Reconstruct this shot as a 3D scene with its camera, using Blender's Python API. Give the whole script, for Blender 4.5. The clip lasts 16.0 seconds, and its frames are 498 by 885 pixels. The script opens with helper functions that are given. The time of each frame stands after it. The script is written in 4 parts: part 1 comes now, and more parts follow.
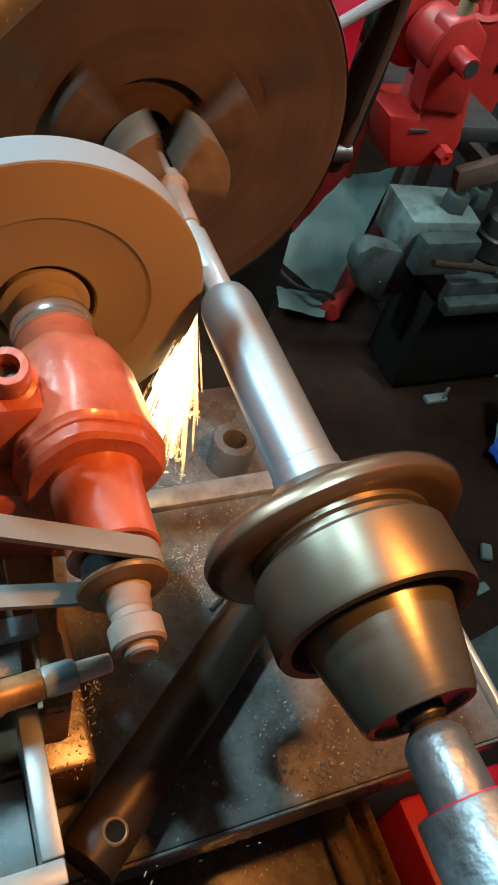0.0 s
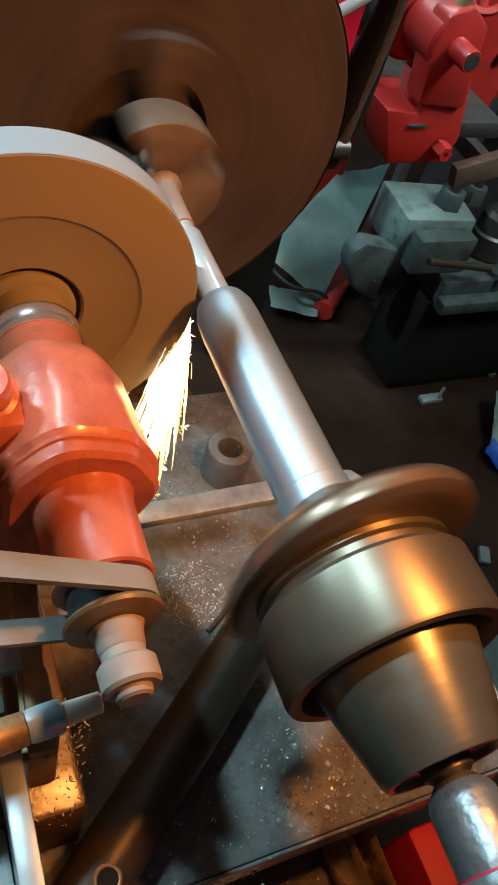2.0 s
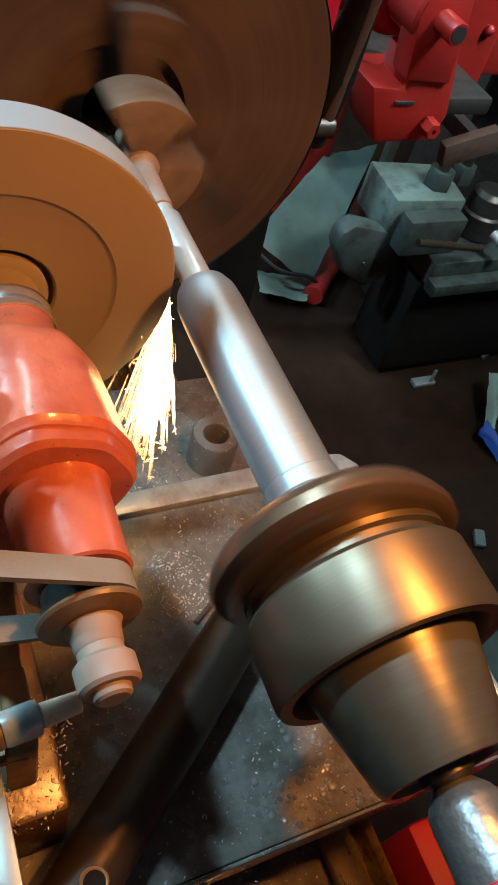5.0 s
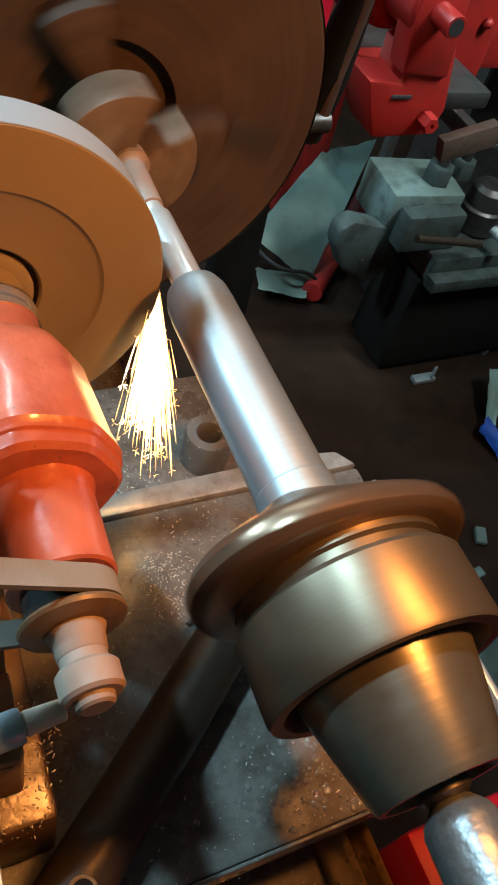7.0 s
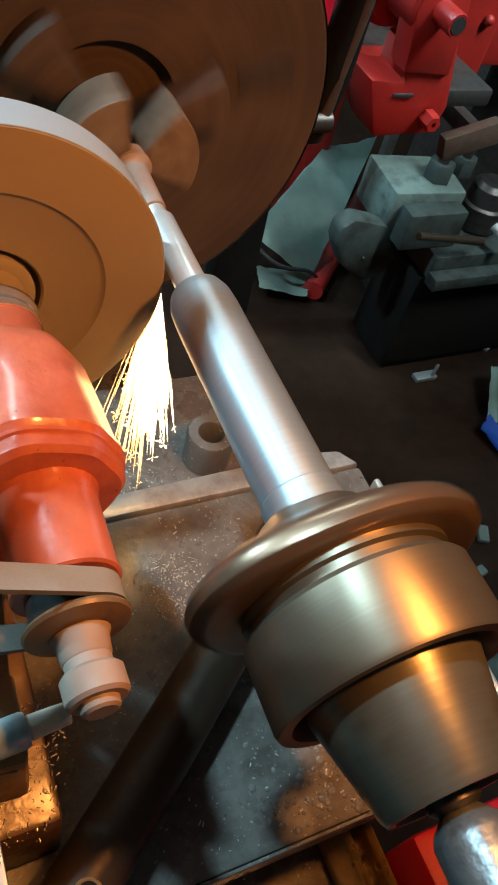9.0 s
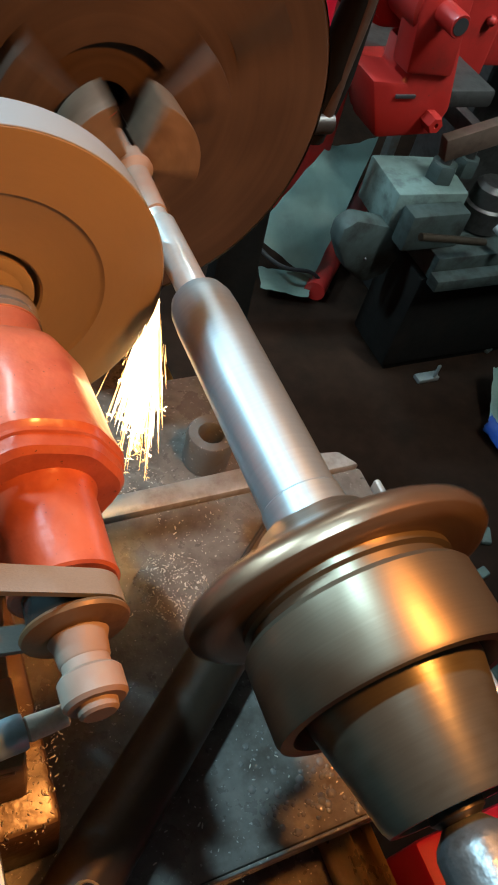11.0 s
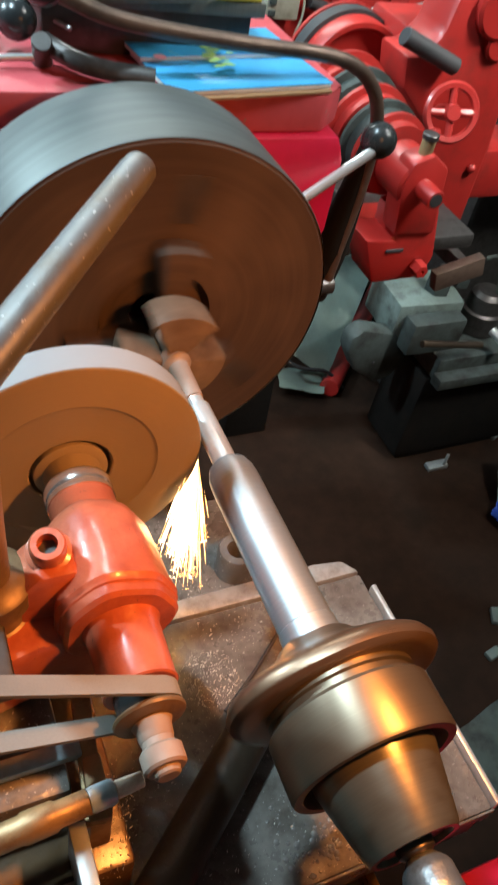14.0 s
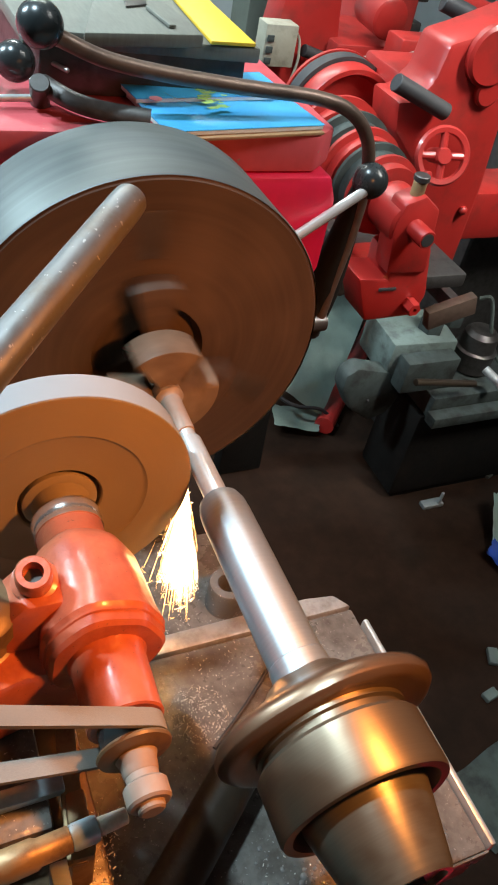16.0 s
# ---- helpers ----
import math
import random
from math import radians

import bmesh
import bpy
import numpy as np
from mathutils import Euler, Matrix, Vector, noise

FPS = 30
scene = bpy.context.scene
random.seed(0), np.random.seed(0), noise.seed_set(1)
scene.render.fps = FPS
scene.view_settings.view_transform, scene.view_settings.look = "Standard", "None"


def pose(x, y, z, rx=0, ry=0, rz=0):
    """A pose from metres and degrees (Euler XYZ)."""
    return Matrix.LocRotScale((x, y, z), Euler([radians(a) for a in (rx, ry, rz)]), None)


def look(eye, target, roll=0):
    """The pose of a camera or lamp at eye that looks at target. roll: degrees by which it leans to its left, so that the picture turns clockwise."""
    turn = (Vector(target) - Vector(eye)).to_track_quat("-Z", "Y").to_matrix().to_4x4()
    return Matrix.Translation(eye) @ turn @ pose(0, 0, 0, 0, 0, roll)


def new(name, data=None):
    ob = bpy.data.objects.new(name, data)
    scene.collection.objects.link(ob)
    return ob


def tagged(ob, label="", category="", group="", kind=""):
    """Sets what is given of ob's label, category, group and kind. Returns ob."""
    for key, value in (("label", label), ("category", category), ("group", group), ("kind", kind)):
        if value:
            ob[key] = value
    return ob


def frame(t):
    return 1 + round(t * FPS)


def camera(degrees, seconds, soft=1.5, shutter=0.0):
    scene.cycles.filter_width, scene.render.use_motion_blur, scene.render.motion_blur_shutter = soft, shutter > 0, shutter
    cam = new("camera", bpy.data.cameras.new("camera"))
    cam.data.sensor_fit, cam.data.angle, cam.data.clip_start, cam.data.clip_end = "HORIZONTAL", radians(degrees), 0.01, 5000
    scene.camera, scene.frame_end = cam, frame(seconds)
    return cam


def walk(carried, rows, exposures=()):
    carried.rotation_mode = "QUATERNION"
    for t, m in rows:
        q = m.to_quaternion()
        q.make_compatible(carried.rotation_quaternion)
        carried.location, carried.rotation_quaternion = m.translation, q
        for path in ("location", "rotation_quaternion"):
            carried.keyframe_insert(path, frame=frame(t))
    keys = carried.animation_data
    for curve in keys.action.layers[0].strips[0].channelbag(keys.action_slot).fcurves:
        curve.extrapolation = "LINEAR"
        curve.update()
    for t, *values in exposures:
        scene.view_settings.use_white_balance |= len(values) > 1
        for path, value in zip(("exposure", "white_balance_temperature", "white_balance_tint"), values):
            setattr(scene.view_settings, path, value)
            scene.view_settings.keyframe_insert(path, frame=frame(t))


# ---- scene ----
cam = camera(35.97, 16.0, soft=1.9, shutter=0.5)
# seconds, eye (x, y, z), turn (rx, ry, rz); the spindle axis of the lathe runs along y at x = 0, z = 0.95
ROWS = [
    (0.0, -0.1757, -0.5152, 1.2520, 40.430, -12.367, -19.894),
    (0.5, -0.1719, -0.5104, 1.2409, 40.986, -12.622, -20.047),
    (1.0, -0.1710, -0.4963, 1.2366, 40.591, -12.678, -20.481),
    (1.5, -0.1679, -0.4895, 1.2337, 40.484, -12.593, -20.656),
    (2.0, -0.1675, -0.4874, 1.2342, 40.423, -12.633, -20.699),
    (2.5, -0.1641, -0.4850, 1.2324, 40.411, -12.606, -20.667),
    (3.0, -0.1594, -0.4838, 1.2292, 40.218, -12.475, -21.141),
    (3.5, -0.1582, -0.4833, 1.2275, 40.106, -12.354, -21.398),
    (4.0, -0.1574, -0.4824, 1.2250, 39.961, -12.335, -21.633),
    (6.5, -0.1515, -0.4719, 1.2218, 39.539, -11.912, -22.191),
    (7.0, -0.1478, -0.4719, 1.2198, 39.487, -11.867, -22.190),
    (7.5, -0.1464, -0.4721, 1.2195, 39.372, -11.810, -22.311),
    (8.0, -0.1461, -0.4711, 1.2192, 39.361, -11.700, -22.381),
    (8.5, -0.1467, -0.4688, 1.2200, 39.299, -11.701, -22.380),
    (9.0, -0.1482, -0.4667, 1.2202, 39.302, -11.670, -22.370),
    (11.5, -0.1452, -0.4609, 1.2194, 39.263, -11.611, -22.209),
    (12.0, -0.1438, -0.4568, 1.2183, 39.229, -11.730, -22.142),
    (12.5, -0.1437, -0.4568, 1.2189, 39.180, -11.345, -22.333),
    (13.0, -0.1580, -0.4596, 1.2447, 39.057, -10.668, -22.468),
    (13.5, -0.1738, -0.4857, 1.3073, 40.459, -8.787, -22.069),
    (14.0, -0.1898, -0.5076, 1.3567, 44.562, -9.282, -22.183),
    (14.5, -0.1959, -0.5153, 1.3674, 47.217, -9.485, -22.348),
    (15.0, -0.1954, -0.5138, 1.3651, 47.746, -9.566, -22.287),
    (15.5, -0.1901, -0.5106, 1.3589, 47.679, -9.609, -22.219),
    (16.0, -0.1866, -0.5108, 1.3532, 47.488, -9.646, -22.231),
]
walk(cam, [(t, pose(x, y, z, rx, ry, rz)) for t, x, y, z, rx, ry, rz in ROWS],
     exposures=[(0, 0.22, 6400, 12), (12.8, 0.22, 6400, 12), (14.3, 0.50, 7350, 28), (16, 0.50, 7350, 28)])

# ---- light ----
world = bpy.data.worlds.new("room")
scene.world = world
world.use_nodes = True
wbg = world.node_tree.nodes["Background"]
wbg.inputs[0].default_value = (0.55, 0.75, 0.8, 1)
wbg.inputs[1].default_value = 0.05


def area_lamp(name, eye, target, sx, sy, watts, colour):
    data = bpy.data.lights.new(name, "AREA")
    data.shape, data.size, data.size_y, data.energy, data.color = "RECTANGLE", sx, sy, watts, colour
    ob = new(name, data)
    ob.matrix_world = look(eye, target)
    return ob


def spot_lamp(name, eye, target, watts, colour, cone, radius):
    data = bpy.data.lights.new(name, "SPOT")
    data.energy, data.color, data.spot_size, data.spot_blend, data.shadow_soft_size = watts, colour, radians(cone), 0.9, radius
    ob = new(name, data)
    ob.matrix_world = look(eye, target)
    return ob


# cool tubes and two added cool fills under the ceiling, the warm machine lamp on its arm
area_lamp("tube_and_fill_light", (-1.19, 0.90, 2.10), (-0.02, -0.25, 0.92), 0.05, 0.30, 36, (0.50, 0.86, 1.0))
# unseen fill, added to brighten the background and the far wall
area_lamp("tube_and_fill_light", (0.15, 1.60, 2.45), (0.62, 1.35, 0.8), 0.10, 1.2, 26, (0.74, 0.98, 0.98))
# unseen fill, added for the machines' front faces; narrow spread spares the lathe
front_fill = area_lamp("tube_and_fill_light", (1.3, -0.5, 2.6), (0.60, 0.5, 0.80), 0.10, 0.9, 5.6, (0.80, 0.98, 0.96))
front_fill.data.spread = radians(52)
area_lamp("tube_and_fill_light", (-0.58, 0.22, 2.62), (0.0, -0.3, 0.95), 0.06, 0.12, 30, (0.50, 0.86, 1.0))
spot_lamp("machine_lamp", (0.105, -0.415, 1.32), (0.03, -0.21, 0.9), 10.5, (1.0, 0.38, 0.08), 98, 0.02)


# ---- materials ----
def mat(name, colour, rough=0.5, metal=0.0, grain=40, vary=0.25, bump=0.1, bump_scale=200, stain=None, stain_scale=9,
        stain_amount=0.5, coat=0.0, rough_vary=0.12, coords="Object", stretch=(1, 1, 1), aniso=0.0, rings=False, speck=None, spec=0.5):
    """A node material: a base colour broken up at two scales, stains of a second colour, uneven gloss and fine relief."""
    m = bpy.data.materials.new(name)
    m.use_nodes = True
    nt = m.node_tree
    n, l = nt.nodes, nt.links
    b = n["Principled BSDF"]
    tc = n.new("ShaderNodeTexCoord")
    mp = n.new("ShaderNodeMapping")
    mp.inputs["Scale"].default_value = stretch
    if rings:
        # distance from the turning axis and place along it, so that the grain runs round the part
        sep, flat, length, comb = n.new("ShaderNodeSeparateXYZ"), n.new("ShaderNodeCombineXYZ"), n.new("ShaderNodeVectorMath"), n.new("ShaderNodeCombineXYZ")
        length.operation = "LENGTH"
        l.new(tc.outputs[coords], sep.inputs[0])
        l.new(sep.outputs["X"], flat.inputs["X"])
        l.new(sep.outputs["Z"], flat.inputs["Z"])
        l.new(flat.outputs[0], length.inputs[0])
        l.new(length.outputs["Value"], comb.inputs["X"])
        l.new(sep.outputs["Y"], comb.inputs["Y"])
        l.new(comb.outputs[0], mp.inputs[0])
    else:
        l.new(tc.outputs[coords], mp.inputs[0])
    b.inputs["Specular IOR Level"].default_value = spec
    fine = n.new("ShaderNodeTexNoise")
    fine.inputs["Scale"].default_value, fine.inputs["Detail"].default_value = grain, 5
    l.new(mp.outputs[0], fine.inputs["Vector"])
    big = n.new("ShaderNodeTexNoise")
    big.inputs["Scale"].default_value, big.inputs["Detail"].default_value = stain_scale, 6
    big.inputs["Roughness"].default_value = 0.65
    l.new(tc.outputs[coords], big.inputs["Vector"])
    ramp = n.new("ShaderNodeMapRange")
    ramp.inputs["From Min"].default_value, ramp.inputs["From Max"].default_value = 0.48, 0.68
    ramp.inputs["To Max"].default_value = stain_amount
    l.new(big.outputs["Fac"], ramp.inputs["Value"])
    shade = n.new("ShaderNodeMapRange")
    shade.inputs["To Min"].default_value, shade.inputs["To Max"].default_value = 1 - vary, 1 + vary
    l.new(fine.outputs["Fac"], shade.inputs["Value"])
    base = n.new("ShaderNodeMix")
    base.data_type, base.blend_type = "RGBA", "MULTIPLY"
    base.inputs["Factor"].default_value = 1.0
    base.inputs["A"].default_value = (*colour, 1)
    l.new(shade.outputs["Result"], base.inputs["B"])
    mix = n.new("ShaderNodeMix")
    mix.data_type = "RGBA"
    l.new(ramp.outputs["Result"], mix.inputs["Factor"])
    l.new(base.outputs["Result"], mix.inputs["A"])
    mix.inputs["B"].default_value = (*(stain or [c * 0.55 for c in colour]), 1)
    out = mix.outputs["Result"]
    if speck:
        # small chips and dirt specks: colour, scale, share
        dots = n.new("ShaderNodeTexNoise")
        dots.inputs["Scale"].default_value, dots.inputs["Detail"].default_value = speck[1], 2
        l.new(tc.outputs[coords], dots.inputs["Vector"])
        cut = n.new("ShaderNodeMapRange")
        cut.inputs["From Min"].default_value, cut.inputs["From Max"].default_value = speck[2], speck[2] + 0.03
        l.new(dots.outputs["Fac"], cut.inputs["Value"])
        dirt = n.new("ShaderNodeMix")
        dirt.data_type = "RGBA"
        l.new(cut.outputs["Result"], dirt.inputs["Factor"])
        l.new(out, dirt.inputs["A"])
        dirt.inputs["B"].default_value = (*speck[0], 1)
        out = dirt.outputs["Result"]
    l.new(out, b.inputs["Base Color"])
    rr = n.new("ShaderNodeMapRange")
    rr.inputs["To Min"].default_value, rr.inputs["To Max"].default_value = max(0.03, rough - rough_vary), min(1, rough + rough_vary)
    l.new(big.outputs["Fac"], rr.inputs["Value"])
    l.new(rr.outputs["Result"], b.inputs["Roughness"])
    b.inputs["Metallic"].default_value = metal
    b.inputs["Coat Weight"].default_value = coat
    b.inputs["Coat Roughness"].default_value = 0.15
    if aniso:
        b.inputs["Anisotropic"].default_value = aniso
        b.inputs["Anisotropic Rotation"].default_value = 0.25
        tang = n.new("ShaderNodeTangent")
        tang.direction_type, tang.axis = "RADIAL", "Y"
        l.new(tang.outputs[0], b.inputs["Tangent"])
    rel = n.new("ShaderNodeTexNoise")
    rel.inputs["Scale"].default_value, rel.inputs["Detail"].default_value = bump_scale, 3
    l.new(mp.outputs[0], rel.inputs["Vector"])
    bp = n.new("ShaderNodeBump")
    bp.inputs["Strength"].default_value, bp.inputs["Distance"].default_value = bump, 0.001
    l.new(rel.outputs["Fac"], bp.inputs["Height"])
    l.new(bp.outputs["Normal"], b.inputs["Normal"])
    return m


def glow(name, colour, strength):
    m = bpy.data.materials.new(name)
    m.use_nodes = True
    b = m.node_tree.nodes["Principled BSDF"]
    b.inputs["Base Color"].default_value = (*colour, 1)
    b.inputs["Emission Color"].default_value = (*colour, 1)
    b.inputs["Emission Strength"].default_value = strength
    return m


GROUND_STEEL = mat("ground_steel", (0.33, 0.385, 0.415), 0.48, 0.75, 500, 0.10, 0.05, 900, (0.40, 0.41, 0.42), 30, 0.4, rough_vary=0.08, aniso=0.5, rings=True)
JOURNAL_STEEL = mat("polished_journal", (0.66, 0.67, 0.66), 0.32, 0.6, 500, 0.08, 0.04, 900, (0.5, 0.46, 0.4), 30, 0.4, rough_vary=0.06, rings=True, aniso=0.5)
TURNED_STEEL = mat("turned_steel", (0.20, 0.165, 0.12), 0.42, 0.85, 900, 0.10, 0.05, 700, (0.14, 0.10, 0.065), 24, 0.85, rough_vary=0.14, aniso=0.3, rings=True)
DUSTY = mat("dusty_paint", (0.27, 0.20, 0.16), 0.6, 0.0, 120, 0.15, 0.15, 200, (0.30, 0.16, 0.11), 40, 0.6)
# one chuck steel: rim colour holds the cool light, face colour the warm
CHUCK_STEEL_COOL_LIT = mat("chuck_steel_cool_lit", (0.112, 0.124, 0.118), 0.5, 0.3, 130, 0.25, 0.12, 220, (0.05, 0.058, 0.062), 9, 0.6, rings=True, spec=0.3)
CHUCK_STEEL_WARM_LIT = mat("chuck_steel_warm_lit", (0.064, 0.040, 0.029), 0.6, 0.1, 130, 0.4, 0.12, 220, (0.14, 0.088, 0.062), 9, 0.5, rings=True, spec=0.3)
CAST_STEEL = mat("worn_steel", (0.52, 0.52, 0.51), 0.4, 0.6, 90, 0.25, 0.25, 180, (0.25, 0.2, 0.17), 40, 0.7)
QUILL_STEEL = mat("quill_steel", (0.27, 0.29, 0.30), 0.42, 0.75, 120, 0.35, 1.0, 110, (0.09, 0.085, 0.08), 60, 0.85)
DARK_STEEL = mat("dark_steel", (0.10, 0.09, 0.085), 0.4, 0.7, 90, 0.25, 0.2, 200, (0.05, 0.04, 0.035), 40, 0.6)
CHROME = mat("bright_rod", (0.8, 0.8, 0.8), 0.22, 0.7, 40, 0.05, 0.02, 200, (0.5, 0.48, 0.45), 30, 0.3)
# one abrasive: the face's brown holds warm light, the rim's grey cool light
ABRASIVE_WARM_LIT = mat("abrasive_warm_lit", (0.26, 0.195, 0.12), 0.9, 0.0, 700, 0.12, 0.35, 1500, (0.21, 0.155, 0.095), 12, 0.35, spec=0.2)
ABRASIVE_COOL_LIT = mat("abrasive_cool_lit", (0.23, 0.24, 0.25), 0.9, 0.0, 700, 0.15, 0.3, 1500, (0.28, 0.28, 0.28), 12, 0.4, spec=0.2)
RED_PAINT = mat("orange_red_paint", (0.46, 0.112, 0.058), 0.36, 0.0, 60, 0.25, 0.8, 90, (0.33, 0.06, 0.035), 34, 0.8, coat=0.35, speck=((0.16, 0.05, 0.03), 420, 0.71))
HEAD_RED = mat("red_paint", (0.56, 0.012, 0.045), 0.42, 0.0, 60, 0.14, 0.12, 60, (0.46, 0.014, 0.035), 14, 0.6, coat=0.12, speck=((0.40, 0.12, 0.10), 200, 0.74))
MACHINE_RED = mat("machine_red_paint", (0.42, 0.022, 0.017), 0.40, 0.0, 30, 0.15, 0.15, 50, (0.24, 0.022, 0.016), 14, 0.8, coat=0.18, speck=((0.12, 0.04, 0.03), 200, 0.74))
OILY_IRON = mat("oily_iron", (0.165, 0.15, 0.135), 0.30, 0.15, 140, 0.4, 0.5, 130, (0.05, 0.035, 0.024), 26, 0.85, rough_vary=0.2, speck=((0.40, 0.38, 0.36), 420, 0.67))
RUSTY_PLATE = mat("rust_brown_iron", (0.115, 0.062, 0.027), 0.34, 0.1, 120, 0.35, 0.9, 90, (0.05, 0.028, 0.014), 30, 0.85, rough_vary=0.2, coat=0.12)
GREY_SHEET = mat("grey_green_sheet", (0.34, 0.44, 0.38), 0.6, 0.0, 30, 0.2, 0.2, 60, (0.2, 0.22, 0.19), 7, 0.6)
GREY_CAST = mat("grey_castings", (0.048, 0.060, 0.056), 0.6, 0.1, 50, 0.4, 0.5, 90, (0.02, 0.018, 0.015), 14, 0.9, spec=0.25)
BELT = mat("belt_rubber", (0.19, 0.172, 0.15), 0.8, 0.0, 200, 0.15, 0.2, 300, (0.24, 0.2, 0.17), 30, 0.5, stretch=(1, 8, 8))
BLACK_RUBBER = mat("black_rubber", (0.03, 0.03, 0.032), 0.6, 0.0, 100, 0.3, 0.2, 200, (0.06, 0.05, 0.045), 20, 0.5)
BAKELITE = mat("bakelite", (0.022, 0.026, 0.027), 0.26, 0.0, 60, 0.2, 0.05, 200, (0.05, 0.045, 0.04), 30, 0.4)
RUSTY_ROD = mat("rusty_rod", (0.16, 0.10, 0.075), 0.42, 0.5, 100, 0.3, 0.2, 150, (0.08, 0.05, 0.04), 30, 0.7)
BRASS = mat("brass", (0.36, 0.235, 0.115), 0.45, 0.35, 80, 0.25, 0.3, 150, (0.14, 0.08, 0.04), 55, 0.8)
GREASY_BRASS = mat("greasy_brass", (0.20, 0.125, 0.065), 0.42, 0.3, 80, 0.25, 0.3, 150, (0.09, 0.05, 0.03), 40, 0.8)
BEIGE = mat("grimy_beige_plastic", (0.33, 0.31, 0.24), 0.6, 0.0, 60, 0.2, 0.2, 120, (0.16, 0.14, 0.10), 30, 0.7)
BLUE_STEEL = mat("zinc_ferrule", (0.42, 0.56, 0.60), 0.3, 0.4, 80, 0.2, 0.15, 150, (0.3, 0.36, 0.38), 60, 0.6)
CREAM = mat("cream_plastic", (0.80, 0.73, 0.60), 0.55, 0.0, 160, 0.2, 0.2, 300, (0.5, 0.4, 0.28), 120, 0.6)
ZINC = mat("galvanised_angle", (0.34, 0.37, 0.37), 0.45, 0.6, 70, 0.2, 0.2, 120, (0.33, 0.2, 0.12), 25, 0.6)
WOOD = mat("thin_wood", (0.36, 0.2, 0.1), 0.6, 0.0, 60, 0.25, 0.15, 120, (0.22, 0.12, 0.06), 20, 0.6, stretch=(1, 6, 1))
GREY_BOARD = mat("weathered_board", (0.145, 0.138, 0.112), 0.7, 0.0, 60, 0.25, 0.2, 100, (0.13, 0.11, 0.09), 15, 0.6, stretch=(6, 1, 1))
YELLOW = mat("yellow_card", (0.72, 0.42, 0.03), 0.55, 0.0, 40, 0.1, 0.05, 100, (0.55, 0.3, 0.02), 14, 0.4)
BLUE_COVER = mat("blue_cover", (0.015, 0.36, 0.66), 0.42, 0.0, 40, 0.08, 0.02, 100, (0.01, 0.28, 0.58), 14, 0.4, coat=0.1)
PAPER = mat("paper_edges", (0.7, 0.72, 0.7), 0.8, 0.0, 300, 0.15, 0.2, 600, (0.5, 0.5, 0.46), 40, 0.5, stretch=(1, 1, 40))
PINK_INK = mat("pink_ink", (0.8, 0.32, 0.36), 0.4, 0.0, 40, 0.05, 0.0)
GREEN_INK = mat("green_ink", (0.35, 0.55, 0.14), 0.4, 0.0, 400, 0.4, 0.0, stain=(0.75, 0.75, 0.3), stain_scale=120)
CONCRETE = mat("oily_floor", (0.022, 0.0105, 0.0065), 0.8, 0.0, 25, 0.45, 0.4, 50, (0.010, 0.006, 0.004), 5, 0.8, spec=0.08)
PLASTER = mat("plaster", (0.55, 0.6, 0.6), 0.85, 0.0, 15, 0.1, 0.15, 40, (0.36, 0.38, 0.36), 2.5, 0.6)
DARK_PLASTER = mat("low_bounce_plaster", (0.10, 0.095, 0.085), 0.9, 0.0, 15, 0.15, 0.15, 40, (0.06, 0.05, 0.045), 2.5, 0.6)
CURTAIN = mat("dull_green_paint", (0.16, 0.19, 0.16), 0.7, 0.0, 20, 0.2, 0.15, 40, (0.09, 0.1, 0.08), 5, 0.6)
BLUE_CLOTH = mat("blue_plastic", (0.02, 0.10, 0.5), 0.5, 0.0, 40, 0.2, 0.1, 100)
SWARF = mat("swarf", (0.70, 0.68, 0.62), 0.3, 0.4, 200, 0.4, 0.1, 300, (0.4, 0.24, 0.1), 60, 0.6)
OIL_DROP = mat("oil_drop", (0.17, 0.16, 0.15), 0.07, 0.1, 60, 0.2, 0.0, rough_vary=0.03, coat=0.6, spec=0.8)
HANDLE_STEEL = mat("worn_handle_steel", (0.19, 0.185, 0.18), 0.45, 0.45, 90, 0.25, 0.3, 120, (0.14, 0.10, 0.07), 45, 0.75, speck=((0.45, 0.43, 0.40), 300, 0.68))
# headstock cover: a paler, pinker red holds the light falling on its top
RED_TOP_LIT = mat("red_paint_top_lit", (0.56, 0.075, 0.085), 0.55, 0.0, 60, 0.15, 0.15, 60, (0.45, 0.035, 0.045), 16, 0.7, speck=((0.35, 0.2, 0.16), 180, 0.72))
GREY_DIM = mat("dull_grey_green", (0.12, 0.155, 0.14), 0.6, 0.0, 40, 0.3, 0.4, 80, (0.05, 0.055, 0.05), 16, 0.85, spec=0.25)
FLANGE_STEEL = mat("scratched_flange_steel", (0.18, 0.12, 0.08), 0.33, 0.75, 700, 0.2, 0.35, 130, (0.15, 0.085, 0.05), 45, 0.85, rough_vary=0.16, rings=True)
HUB_STEEL = mat("stained_hub_steel", (0.21, 0.19, 0.145), 0.36, 0.75, 900, 0.12, 0.10, 300, (0.13, 0.095, 0.06), 50, 0.9, rough_vary=0.14, aniso=0.4, rings=True)
BAR_STEEL = mat("oil_black_bar", (0.045, 0.03, 0.02), 0.42, 0.25, 90, 0.35, 0.3, 160, (0.03, 0.02, 0.015), 40, 0.8, spec=0.3)
# near black; holds the shade on slide bed, pulley stand and bar hole
BLACK_AND_SHADE = mat("black_and_shade", (0.010, 0.009, 0.008), 0.75, 0.0, 60, 0.4, 0.4, 90, (0.02, 0.015, 0.012), 14, 0.6, spec=0.12)
